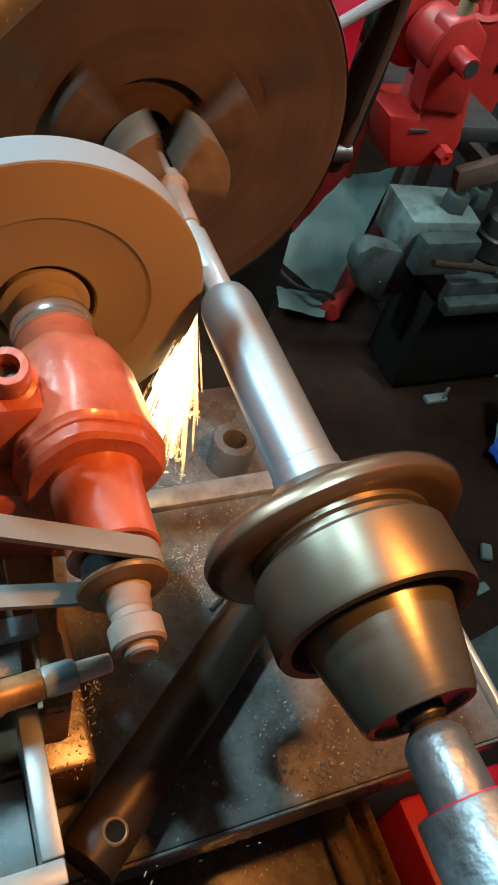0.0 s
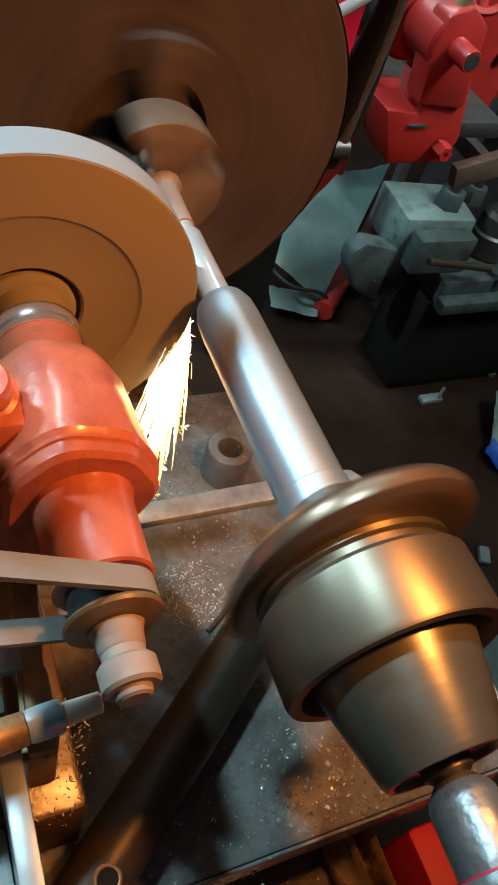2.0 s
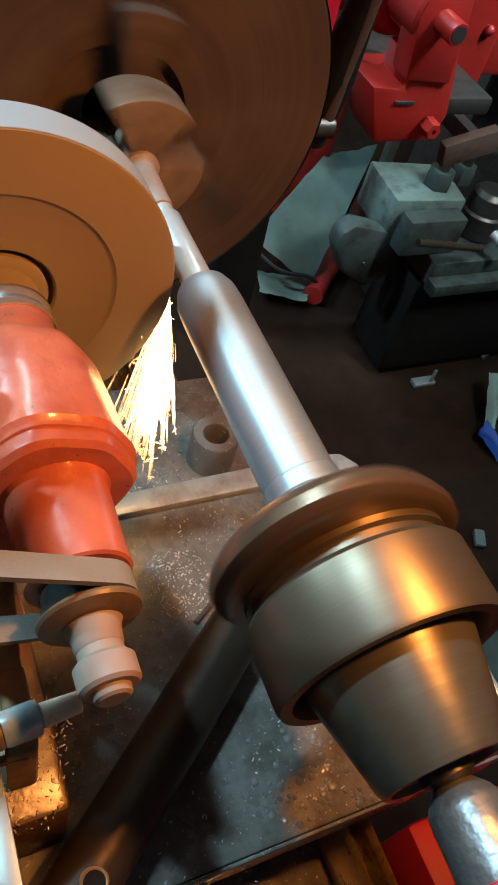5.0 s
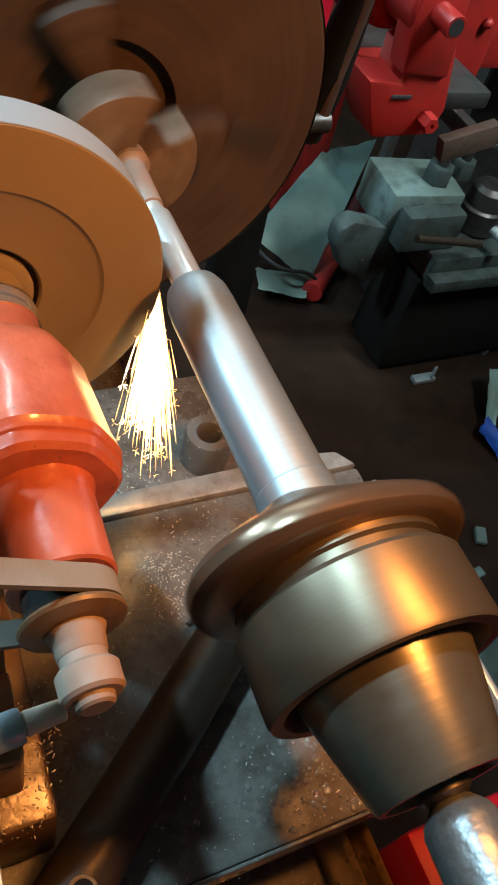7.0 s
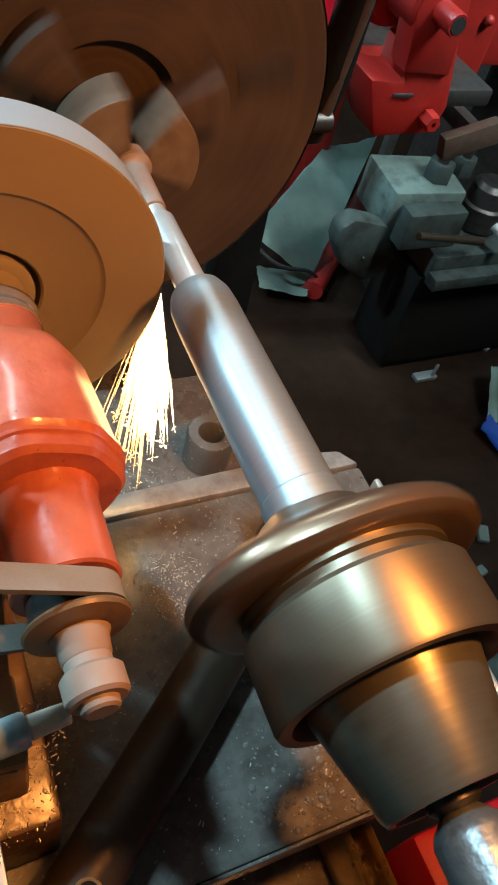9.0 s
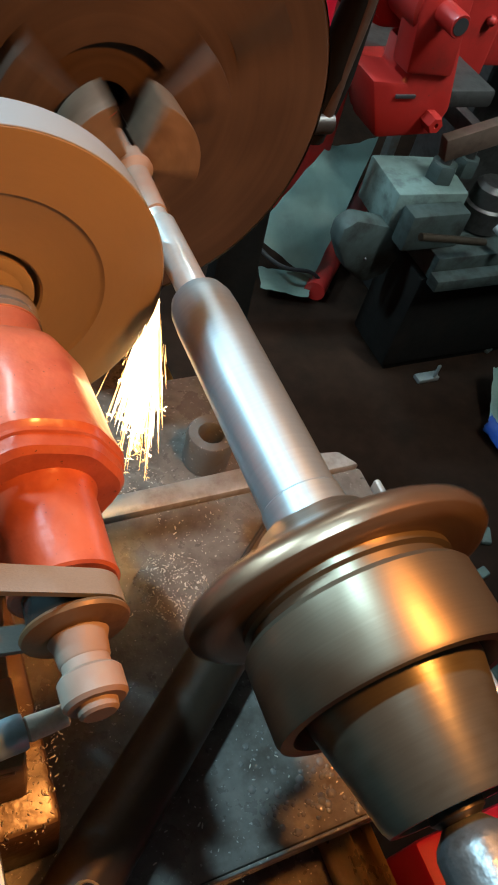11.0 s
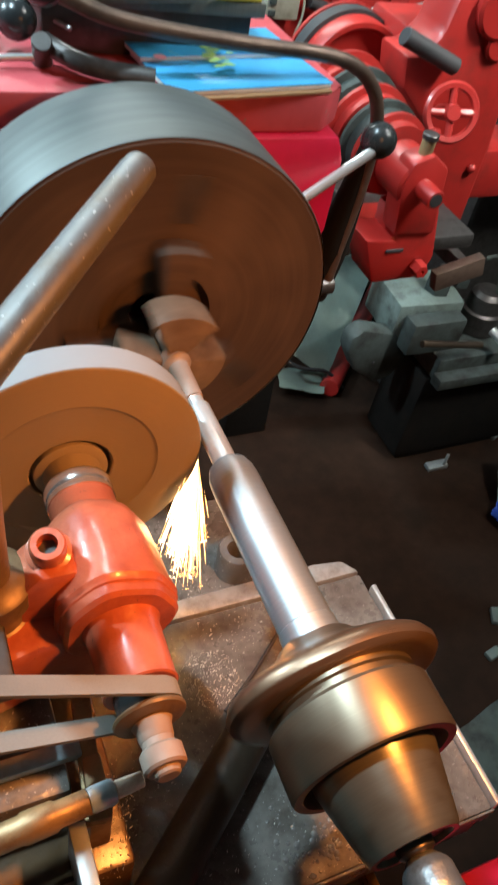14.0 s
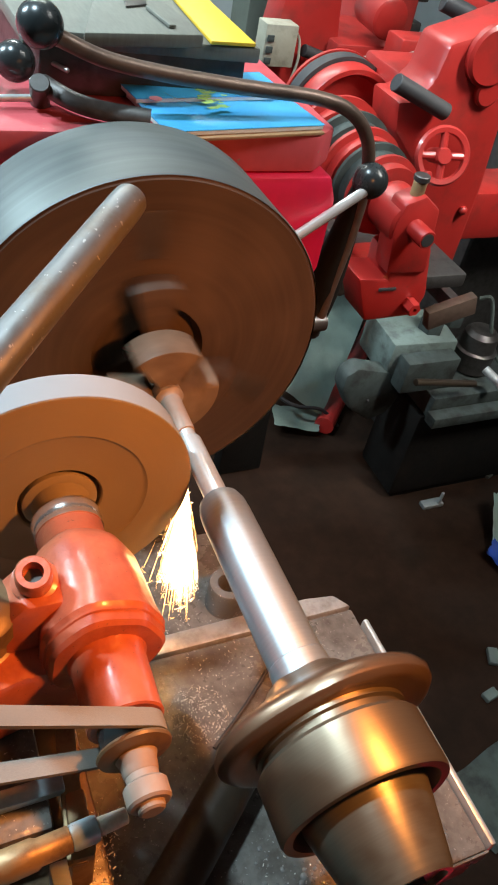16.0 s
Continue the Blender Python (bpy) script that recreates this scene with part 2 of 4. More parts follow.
JAW_STEEL = mat("dusty_jaw_steel", (0.17, 0.115, 0.08), 0.5, 0.2, 130, 0.3, 0.2, 220, (0.09, 0.055, 0.035), 40, 0.7, spec=0.35)
# gold colour holds the warm lamplight on the two narrow ways
WAY_LAMPLIT = mat("oily_way_lamplit", (0.55, 0.36, 0.13), 0.3, 0.5, 80, 0.2, 0.15, 150, (0.3, 0.17, 0.06), 40, 0.6)
NOSE_STEEL = mat("polished_ring", (0.80, 0.80, 0.78), 0.18, 0.9, 500, 0.1, 0.05, 600, (0.5, 0.44, 0.36), 40, 0.5, rings=True)
SPARK = glow("spark", (1.0, 0.60, 0.2), 3.5)
SPARK_CORE = glow("spark_core", (1.0, 0.84, 0.55), 3.5)


# ---- building helpers ----
def link(name, bm, material, smooth=35):
    mesh = bpy.data.meshes.new(name)
    bmesh.ops.recalc_face_normals(bm, faces=bm.faces)
    bm.to_mesh(mesh)
    bm.free()
    if smooth:
        for p in mesh.polygons:
            p.use_smooth = True
        mesh.set_sharp_from_angle(angle=radians(smooth))
    mesh.materials.append(material)
    return mesh


def thing(name, base, label, category, group="", kind=""):
    ob = new(name)
    ob.empty_display_size = 0.02
    ob.location = base
    return tagged(ob, label, category, group, kind)


def place_of(ob):
    p = Vector(ob.location)
    while ob.parent:
        ob = ob.parent
        p += Vector(ob.location)
    return p


def part(name, bm, material, parent, label="", origin=None, smooth=35):
    """One mesh, given in world metres, under a thing or a part. origin: the world point about which it turns."""
    base = place_of(parent)
    o = Vector(origin) if origin is not None else base
    bmesh.ops.translate(bm, verts=bm.verts, vec=-o)
    ob = new(name, link(name, bm, material, smooth))
    ob.parent = parent
    ob.location = o - base
    if label:
        ob["label"] = label
    return ob


def solo(name, bm, material, base, label, category, group="", kind="", smooth=35):
    """A thing that is one mesh."""
    bmesh.ops.translate(bm, verts=bm.verts, vec=-Vector(base))
    ob = new(name, link(name, bm, material, smooth))
    ob.location = base
    return tagged(ob, label, category, group, kind)


def box(x0, x1, y0, y1, z0, z1, bevel=0.002, segments=2, turn=None, bm=None):
    """A bevelled box; turn: a matrix about its centre."""
    b = bmesh.new()
    bmesh.ops.create_cube(b, size=1)
    c = Vector(((x0 + x1) / 2, (y0 + y1) / 2, (z0 + z1) / 2))
    bmesh.ops.scale(b, verts=b.verts, vec=(x1 - x0, y1 - y0, z1 - z0))
    if bevel:
        bmesh.ops.bevel(b, geom=list(b.edges), offset=bevel, segments=segments, affect="EDGES", profile=0.5)
    if turn is not None:
        bmesh.ops.transform(b, matrix=turn.to_4x4(), verts=b.verts)
    bmesh.ops.translate(b, verts=b.verts, vec=c)
    return merge(bm, b)


def merge(bm, b):
    if bm is None:
        return b
    tmp = bpy.data.meshes.new("tmp")
    b.to_mesh(tmp)
    b.free()
    bm.from_mesh(tmp)
    bpy.data.meshes.remove(tmp)
    return bm


def lathe(profile, a, b, steps=64, bm=None, squash=None, closed=True):
    """Turns (distance along, radius) pairs about the line from a towards b. squash: a function of the angle that scales the radius."""
    out = bmesh.new()
    a, b = Vector(a), Vector(b)
    d = (b - a).normalized()
    u = d.orthogonal().normalized()
    if abs(d.y) > 0.99:
        u = Vector((1, 0, 0))
    w = d.cross(u)
    rings = []
    for s, r in profile:
        ring = []
        for k in range(steps):
            q = 2 * math.pi * k / steps
            rr = max(r, 1e-5) * (squash(q) if squash else 1)
            ring.append(out.verts.new(a + d * s + (u * math.cos(q) + w * math.sin(q)) * rr))
        rings.append(ring)
    for p, n in zip(rings, rings[1:]):
        for k in range(steps):
            out.faces.new((p[k], p[(k + 1) % steps], n[(k + 1) % steps], n[k]))
    if closed:
        out.faces.new(rings[0])
        out.faces.new(rings[-1])
    return merge(bm, out)


def cyl(a, b, r, r2=None, bevel=0.001, steps=40, bm=None):
    a, b = Vector(a), Vector(b)
    h = (b - a).length
    r2 = r if r2 is None else r2
    k = min(bevel, h * 0.3)
    return lathe([(0, max(r - k, 1e-4)), (k, r), (h - k, r2), (h, max(r2 - k, 1e-4))], a, b, steps, bm)


def smooth_line(points, per=8):
    """A Catmull-Rom line through the points."""
    pts = [Vector(p) for p in points]
    pts = [pts[0] * 2 - pts[1]] + pts + [pts[-1] * 2 - pts[-2]]
    out = []
    for i in range(1, len(pts) - 2):
        p0, p1, p2, p3 = pts[i - 1:i + 3]
        for k in range(per):
            t = k / per
            out.append(0.5 * (2 * p1 + (p2 - p0) * t + (2 * p0 - 5 * p1 + 4 * p2 - p3) * t * t + (3 * p1 - p0 - 3 * p2 + p3) * t ** 3))
    return out + [pts[-2]]


def tube(points, radius, steps=16, bm=None, per=8, flat=1.0):
    """A rod along a smooth line; radius: one number, or a function of 0..1. flat: its height over its width."""
    line = smooth_line(points, per) if len(points) > 2 else [Vector(p) for p in points]
    out = bmesh.new()
    side = None
    rings = []
    for i, p in enumerate(line):
        d = (line[min(i + 1, len(line) - 1)] - line[max(i - 1, 0)]).normalized()
        side = (d.orthogonal() if side is None else side - d * side.dot(d)).normalized()
        w = d.cross(side)
        r = radius(i / (len(line) - 1)) if callable(radius) else radius
        rings.append([out.verts.new(p + (side * math.cos(2 * math.pi * k / steps) + w * math.sin(2 * math.pi * k / steps) * flat) * r) for k in range(steps)])
    for p, n in zip(rings, rings[1:]):
        for k in range(steps):
            out.faces.new((p[k], p[(k + 1) % steps], n[(k + 1) % steps], n[k]))
    out.faces.new(rings[0])
    out.faces.new(rings[-1])
    return merge(bm, out)


def prism(outline, z0, z1, bevel=0.002, axis="z", bm=None):
    """A flat outline given thickness along z, y or x."""
    b = bmesh.new()
    make = {"z": lambda p, h: (p[0], p[1], h), "y": lambda p, h: (p[0], h, p[1]), "x": lambda p, h: (h, p[0], p[1])}[axis]
    lo = [b.verts.new(make(p, z0)) for p in outline]
    hi = [b.verts.new(make(p, z1)) for p in outline]
    b.faces.new(lo)
    b.faces.new(hi)
    for k in range(len(outline)):
        j = (k + 1) % len(outline)
        b.faces.new((lo[k], lo[j], hi[j], hi[k]))
    bmesh.ops.recalc_face_normals(b, faces=b.faces)
    if bevel:
        bmesh.ops.bevel(b, geom=list(b.edges), offset=bevel, segments=2, affect="EDGES", profile=0.5)
    return merge(bm, b)


def ball(c, r, bm=None, u=32, v=20):
    b = bmesh.new()
    bmesh.ops.create_uvsphere(b, u_segments=u, v_segments=v, radius=r)
    bmesh.ops.translate(b, verts=b.verts, vec=Vector(c))
    return merge(bm, b)


def hexnut(a, b, r, hole=0.5, bm=None):
    """A six-sided nut with a rounded crown and a bore."""
    a, b = Vector(a), Vector(b)
    h = (b - a).length
    return lathe([(0, r), (h * 0.85, r), (h, r * 0.88), (h, r * hole), (h * 0.3, r * hole * 0.95)], a, b, 6, bm)


AXIS_Z = 0.95
SPEED = 0.00133          # metres a second at which the carriage feeds towards the headstock
carriage_things = []     # all that rides on the carriage, at its place at 8 s


def rides(ob):
    carriage_things.append(ob)
    return ob


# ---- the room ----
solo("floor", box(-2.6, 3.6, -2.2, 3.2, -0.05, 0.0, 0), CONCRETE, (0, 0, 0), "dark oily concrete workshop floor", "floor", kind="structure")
solo("wall_north", box(-2.6, 3.6, 2.2, 2.35, 0, 2.9, 0), PLASTER, (0, 2.2, 0), "pale blue-grey plastered wall", "wall", kind="structure")
# these surfaces stay out of view; dark plaster cuts the bounced light
solo("wall_south", box(-2.6, 3.6, -2.35, -2.2, 0, 2.9, 0), DARK_PLASTER, (0, -2.2, 0), "unseen plastered wall, darkened to cut bounced light", "wall", kind="structure")
solo("wall_west", box(-2.75, -2.6, -2.2, 2.2, 0, 2.9, 0), DARK_PLASTER, (-2.6, 0, 0), "unseen plastered wall, darkened to cut bounced light", "wall", kind="structure")
solo("wall_east", box(3.6, 3.75, -2.2, 2.2, 0, 2.9, 0), DARK_PLASTER, (3.6, 0, 0), "unseen plastered wall, darkened to cut bounced light", "wall", kind="structure")
solo("ceiling", box(-2.6, 3.6, -2.2, 2.2, 2.9, 3.0, 0), DARK_PLASTER, (0, 0, 2.9), "unseen plastered ceiling, darkened to cut bounced light", "ceiling", kind="structure")


# ---- the lathe: headstock, bed, tailstock ----
def build_headstock():
    t = thing("lathe_headstock", (0, 0.3, 0.0), "red painted lathe headstock with a scuffed flat top cover", "lathe headstock")
    body = prism([(-0.34, 0.30), (0.05, 0.30), (0.05, 0.90), (0.213, 0.935), (0.225, 0.95), (0.225, 1.03), (0.215, 1.055), (-0.34, 1.055)], 0.115, 0.62, 0.006, "y")
    part("body", body, HEAD_RED, t)
    cover = prism([(-0.345, 0.13), (0.195, 0.122), (0.222, 0.145), (0.22, 0.62), (-0.345, 0.62)], 1.056, 1.092, 0.004, "z")
    part("top_cover", cover, RED_TOP_LIT, t, "red sheet cover with worn edges, light on top put into its paler colour")
    part("base_cabinet", box(-0.36, 0.04, 0.14, 0.66, 0.0, 0.30, 0.01), HEAD_RED, t)
    part("spindle_nose", lathe([(0, 0.055), (0.03, 0.055), (0.03, 0.07), (0.05, 0.07)], (0, 0.085, AXIS_Z), (0, 1, AXIS_Z)), DARK_STEEL, t)
    return t


build_headstock()


def build_chuck():
    t = thing("lathe_chuck", (0, 0, AXIS_Z), "large steel three-jaw lathe chuck, spinning", "lathe chuck")
    body = lathe([(0.10, 0.12), (0.10, 0.158), (0.097, 0.161), (0.003, 0.162), (0.0, 0.159), (0.0, 0.05), (0.012, 0.046), (0.012, 0.02), (0.03, 0.02)],
                 (0, 0, AXIS_Z), (0, 1, AXIS_Z), 128, closed=False)
    part("chuck_body", body, CHUCK_STEEL_WARM_LIT, t, origin=(0, 0, AXIS_Z))
    part("chuck_rim", lathe([(0.1005, 0.150), (0.1005, 0.1588), (0.0975, 0.1622), (0.0035, 0.1632), (0.0012, 0.1622)], (0, 0, AXIS_Z), (0, 1, AXIS_Z), 128, closed=False), CHUCK_STEEL_COOL_LIT, t, "turned steel rim, cool light put into its dull blue-grey", origin=(0, 0, AXIS_Z))
    for k in range(3):
        turn = Matrix.Rotation(radians(120 * k + 90), 4, "Y")
        place = Matrix.Translation((0, 0, AXIS_Z)) @ turn
        sector = lambda r0, r1, half, n: [(r1 * math.cos(radians(half * (2 * i / n - 1))), r1 * math.sin(radians(half * (2 * i / n - 1)))) for i in range(n + 1)] + [
            (r0 * math.cos(radians(half * (1 - 2 * i / n))), r0 * math.sin(radians(half * (1 - 2 * i / n)))) for i in range(n + 1)]
        jaw = prism(sector(0.010, 0.080, 14, 8), -0.022, 0.003, 0.0015, "y")
        bmesh.ops.transform(jaw, matrix=place, verts=jaw.verts)
        jaw = part("jaw", jaw, CHUCK_STEEL_WARM_LIT, t, "stepped steel jaw")
        nose = prism(sector(0.0105, 0.045, 38, 10), -0.058, -0.0262, 0.0015, "y")
        bmesh.ops.transform(nose, matrix=place, verts=nose.verts)
        part("jaw_nose", nose, JAW_STEEL, jaw)
        slot = box(0.094, 0.135, -0.0012, 0.004, -0.007, 0.007, 0.001)
        bmesh.ops.transform(slot, matrix=Matrix.Translation((0, 0, AXIS_Z)) @ turn, verts=slot.verts)
        part("jaw_slot", slot, DARK_STEEL, t)
    return t


chuck = build_chuck()


def build_workpiece():
    t = thing("machined_spindle", (0, -0.2, AXIS_Z), "ground steel spindle with flange and tapered hub held between centres", "workpiece")
    o, e = (0, 0, AXIS_Z), (0, -1, AXIS_Z)
    part("driving_end", lathe([(0.02, 0.006), (0.045, 0.0065), (0.050, 0.0118), (0.061, 0.0122), (0.065, 0.0085), (0.103, 0.0076), (0.104, 0.0055), (0.114, 0.0055)], o, e, 48), DUSTY, t, "dull unground end of the shaft", origin=o)
    part("thin_journal", lathe([(0.104, 0.0066), (0.1125, 0.0066), (0.1126, 0.0082), (0.114, 0.0088), (0.178, 0.0090)], o, e, 48), JOURNAL_STEEL, t, origin=o)
    part("shaft", lathe([(0.1735, 0.0085), (0.1745, 0.0118), (0.178, 0.0150), (0.185, 0.0172), (0.195, 0.0178), (0.313, 0.0180), (0.314, 0.0188), (0.322, 0.0190), (0.33, 0.0200)], o, e, 96), GROUND_STEEL, t, "mirror-bright ground shaft", origin=o)
    oval = lambda q: 1.0 + 0.11 * math.cos(2 * (q - 0.35)) + 0.015 * math.cos(4 * q)
    part("flange", lathe([(0.323, 0.0185), (0.326, 0.0225), (0.332, 0.0275), (0.340, 0.0430), (0.345, 0.0545), (0.348, 0.0590), (0.352, 0.0610), (0.3565, 0.0605), (0.3595, 0.0575), (0.3605, 0.0540), (0.361, 0.03)], o, e, 96, squash=oval), FLANGE_STEEL, t, "oval flange with rounded rim and scratched shoulder", origin=o)
    part("drum", lathe([(0.360, 0.03), (0.360, 0.0465), (0.3635, 0.0465), (0.3645, 0.0440), (0.3685, 0.0440), (0.3695, 0.0480), (0.372, 0.0500), (0.403, 0.0502), (0.4055, 0.0492), (0.4055, 0.0440), (0.402, 0.0425), (0.392, 0.040), (0.392, 0.02)], o, e, 96), TURNED_STEEL, t, "polished drum with a deep rim", origin=o)
    part("tapered_hub", lathe([(0.391, 0.036), (0.4035, 0.0368), (0.405, 0.0365), (0.444, 0.0272), (0.447, 0.0255), (0.447, 0.0225), (0.444, 0.0215), (0.444, 0.01)], o, e, 96), HUB_STEEL, t, "tapered hub, darkened near its mouth", origin=o)
    part("centre_boss", lathe([(0.44, 0.011), (0.449, 0.0105), (0.451, 0.008)], o, e, 48), DARK_STEEL, t, origin=o)
    return t


workpiece = build_workpiece()


def build_tailstock():
    t = thing("tailstock", (0.02, -0.75, 0.70), "red lathe tailstock with a worn steel quill", "tailstock")
    o, e = (0, 0, AXIS_Z), (0, -1, AXIS_Z)
    part("centre", lathe([(0.447, 0.003), (0.452, 0.0085), (0.456, 0.0125), (0.459, 0.0140), (0.486, 0.0150), (0.60, 0.0160)], o, e, 48), QUILL_STEEL, t, "dented bright steel centre")
    part("quill", lathe([(0.484, 0.0170), (0.4845, 0.0205), (0.486, 0.0212), (0.66, 0.0212)], o, e, 48), QUILL_STEEL, t)
    part("quill_ring", lathe([(0.4835, 0.0150), (0.4835, 0.0180), (0.4855, 0.0180)], o, e, 48), HEAD_RED, t, "red paint ring")
    part("body", prism([(-0.07, 0.70), (0.12, 0.70), (0.085, 0.85), (0.06, 0.98), (0.03, 1.01), (-0.03, 1.01), (-0.06, 0.98), (-0.075, 0.85)], -0.90, -0.62, 0.008, "y"), MACHINE_RED, t)
    return t


build_tailstock()


def build_bed():
    t = thing("lathe_bed", (0, -0.3, 0.0), "red cast lathe bed with oily ways, two coloured gold for lamplight", "lathe bed")
    part("bed_casting", box(-0.15, 0.088, -1.3, 0.14, 0.38, 0.640, 0.006), OILY_IRON, t, "dark oily casting")
    part("rear_rail", box(0.102, 0.20, -1.3, -0.438, 0.42, 0.690, 0.005), HEAD_RED, t, "bright red painted rail")
    for x, w in ((-0.12, 0.03), (0.055, 0.007), (0.071, 0.007)):
        part("way", prism([(x, 0.641), (x + w, 0.641), (x + w * 0.8, 0.690), (x + w * 0.5, 0.70), (x + w * 0.2, 0.690)], -1.3, 0.14, 0.0015, "y"), WAY_LAMPLIT if w < 0.02 else DARK_STEEL, t, "oily way")
    for y in (-1.2, -0.15):
        part("pedestal", box(-0.16, 0.08, y - 0.15, y + 0.15, 0.0, 0.38, 0.01), DARK_STEEL, t)
    return t


build_bed()


# ---- the carriage and what rides on it ----
def build_saddle():
    t = rides(thing("lathe_saddle", (0, -0.3, 0.70), "oily cast iron lathe saddle plate with swarf and coolant drops", "lathe saddle"))
    part("saddle_plate", box(-0.32, 0.160, -0.424, -0.197, 0.715, 0.769, 0.003), OILY_IRON, t)
    part("rear_wing", prism([(-0.32, -0.185), (0.166, -0.187), (0.150, -0.178), (0.122, -0.172), (0.10, -0.05), (-0.32, -0.05)], 0.690, 0.737, 0.003, "z"), OILY_IRON, t)
    part("edge_strip", prism([(-0.32, -0.196), (0.160, -0.196), (0.148, -0.180), (0.120, -0.176), (-0.32, -0.181)], 0.738, 0.772, 0.003, "z"), CAST_STEEL, t, "pale worn edge strip")
    part("side_lip", box(0.1605, 0.166, -0.424, -0.215, 0.735, 0.776, 0.002), CAST_STEEL, t, "bright worn side lip")
    part("front_lip", box(-0.30, 0.160, -0.4262, -0.4242, 0.755, 0.7695, 0.0006), OILY_IRON, t, "bright worn front edge")
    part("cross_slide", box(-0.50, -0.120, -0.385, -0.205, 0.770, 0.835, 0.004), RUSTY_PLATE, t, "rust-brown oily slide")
    # rear end, out of view, is lengthened to keep light off the saddle plate
    part("compound_slide", box(-0.50, -0.150, -0.345, -0.166, 0.836, 0.875, 0.004), OILY_IRON, t)
    return t


build_saddle()

SPINDLE_X, SPINDLE_Z = -0.1070, 0.943


def build_grinder():
    t = rides(thing("toolpost_grinder", (SPINDLE_X, -0.26, 0.876), "orange-red painted tool post grinder with grey grinding wheel, running", "grinder"))
    o = (SPINDLE_X, 0, SPINDLE_Z)
    e = (SPINDLE_X, -1, SPINDLE_Z)
    wheel = part("grinding_wheel", lathe([(0.120, 0.02), (0.134, 0.03), (0.134, 0.0940), (0.1345, 0.0952), (0.1574, 0.0957), (0.158, 0.0950), (0.158, 0.0630), (0.1568, 0.0616), (0.1562, 0.0600), (0.1562, 0.0305), (0.155, 0.0292), (0.146, 0.029), (0.146, 0.01)], o, e, 128, closed=False),
                 ABRASIVE_WARM_LIT, t, "grey grinding wheel with a recessed worn middle", origin=(SPINDLE_X, -0.146, SPINDLE_Z))
    part("wheel_rim", lathe([(0.1338, 0.0930), (0.1338, 0.0946), (0.1345, 0.0957), (0.1572, 0.0961), (0.1576, 0.0958), (0.1576, 0.0940)], o, e, 128, closed=False), ABRASIVE_COOL_LIT, wheel, "dressed grinding rim, cool light put into its grey", origin=(SPINDLE_X, -0.146, SPINDLE_Z))
    part("wheel_flange", lathe([(0.145, 0.012), (0.147, 0.0258), (0.1560, 0.0262), (0.1570, 0.0250), (0.1580, 0.0205), (0.174, 0.0195)], o, e, 64), ABRASIVE_WARM_LIT, wheel, "dust-covered wheel flange", origin=(SPINDLE_X, -0.146, SPINDLE_Z))
    part("nose_ring", lathe([(0.171, 0.016), (0.172, 0.0225), (0.174, 0.0238), (0.1800, 0.0238), (0.1820, 0.0228), (0.1840, 0.0236), (0.187, 0.0234), (0.187, 0.015)], o, e, 64), NOSE_STEEL, t, "bright steel nose ring")
    part("nose_sleeve", lathe([(0.186, 0.015), (0.186, 0.0215), (0.1875, 0.0225), (0.207, 0.0228), (0.209, 0.024)], o, e, 64), RED_PAINT, t)
    lump = lambda q: 1 + 0.035 * math.cos(3 * q + 0.6) + 0.02 * math.cos(7 * q)
    part("clamp_body", lathe([(0.202, 0.022), (0.205, 0.0265), (0.211, 0.0315), (0.221, 0.0350), (0.245, 0.0362), (0.262, 0.0368), (0.268, 0.0380), (0.2715, 0.0385), (0.2745, 0.0365), (0.2775, 0.0360), (0.2825, 0.0355), (0.285, 0.033), (0.286, 0.02)], o, e, 64, squash=lump), RED_PAINT, t, "thickly painted split clamp")
    part("grease_bead", lathe([(0.2738, 0.0358), (0.2748, 0.0376), (0.2762, 0.0372), (0.2772, 0.0356)], o, e, 64, squash=lump, closed=False), RED_PAINT, t, "thick paint bead along the flange")
    part("rear_sleeve", lathe([(0.283, 0.024), (0.286, 0.0243), (0.290, 0.0225), (0.324, 0.0218), (0.3275, 0.0222), (0.3285, 0.0208), (0.3285, 0.012)], o, e, 64), RED_PAINT, t)
    part("sleeve_gap", lathe([(0.328, 0.017), (0.331, 0.017)], o, e, 48), DARK_STEEL, t)
    pulley = part("pulley", lathe([(0.3295, 0.012), (0.3295, 0.0168), (0.331, 0.0172), (0.3405, 0.0172), (0.3415, 0.0165), (0.3415, 0.010)], o, e, 64), BAKELITE, t, "glossy black belt pulley", origin=(SPINDLE_X, -0.34, SPINDLE_Z))
    part("pulley_flange", lathe([(0.3417, 0.010), (0.3420, 0.0195), (0.3428, 0.0208), (0.344, 0.0213), (0.3455, 0.0206), (0.3465, 0.017), (0.3475, 0.010)], o, e, 64), GREASY_BRASS, pulley, "brown greasy flange", origin=(SPINDLE_X, -0.34, SPINDLE_Z))
    part("hub_nut", lathe([(0.347, 0.0105), (0.3480, 0.0118), (0.351, 0.0105), (0.3575, 0.0098), (0.3582, 0.0092), (0.362, 0.0092), (0.3625, 0.0108), (0.364, 0.0122), (0.373, 0.0122), (0.3745, 0.0108), (0.3745, 0.0078), (0.3775, 0.0074), (0.3785, 0.006)], o, e, 48), DUSTY, pulley, "dusty stepped spindle end", origin=(SPINDLE_X, -0.34, SPINDLE_Z))
    # flat belt round the small pulley and away to the motor
    centre, far, r0, r1 = Vector((SPINDLE_X, SPINDLE_Z)), Vector((-0.427, 1.0816)), 0.0178, 0.0578
    axis = (far - centre).normalized()
    up = Vector((axis.y, -axis.x))
    if up.y < 0:
        up = -up
    lean = math.asin((r1 - r0) / (far - centre).length)
    loop = []
    for k in range(25):
        q = -(math.pi / 2 - lean) + (math.pi - 2 * lean) * k / 24
        loop.append(centre + (-axis * math.cos(q) + up * math.sin(q)) * r0)
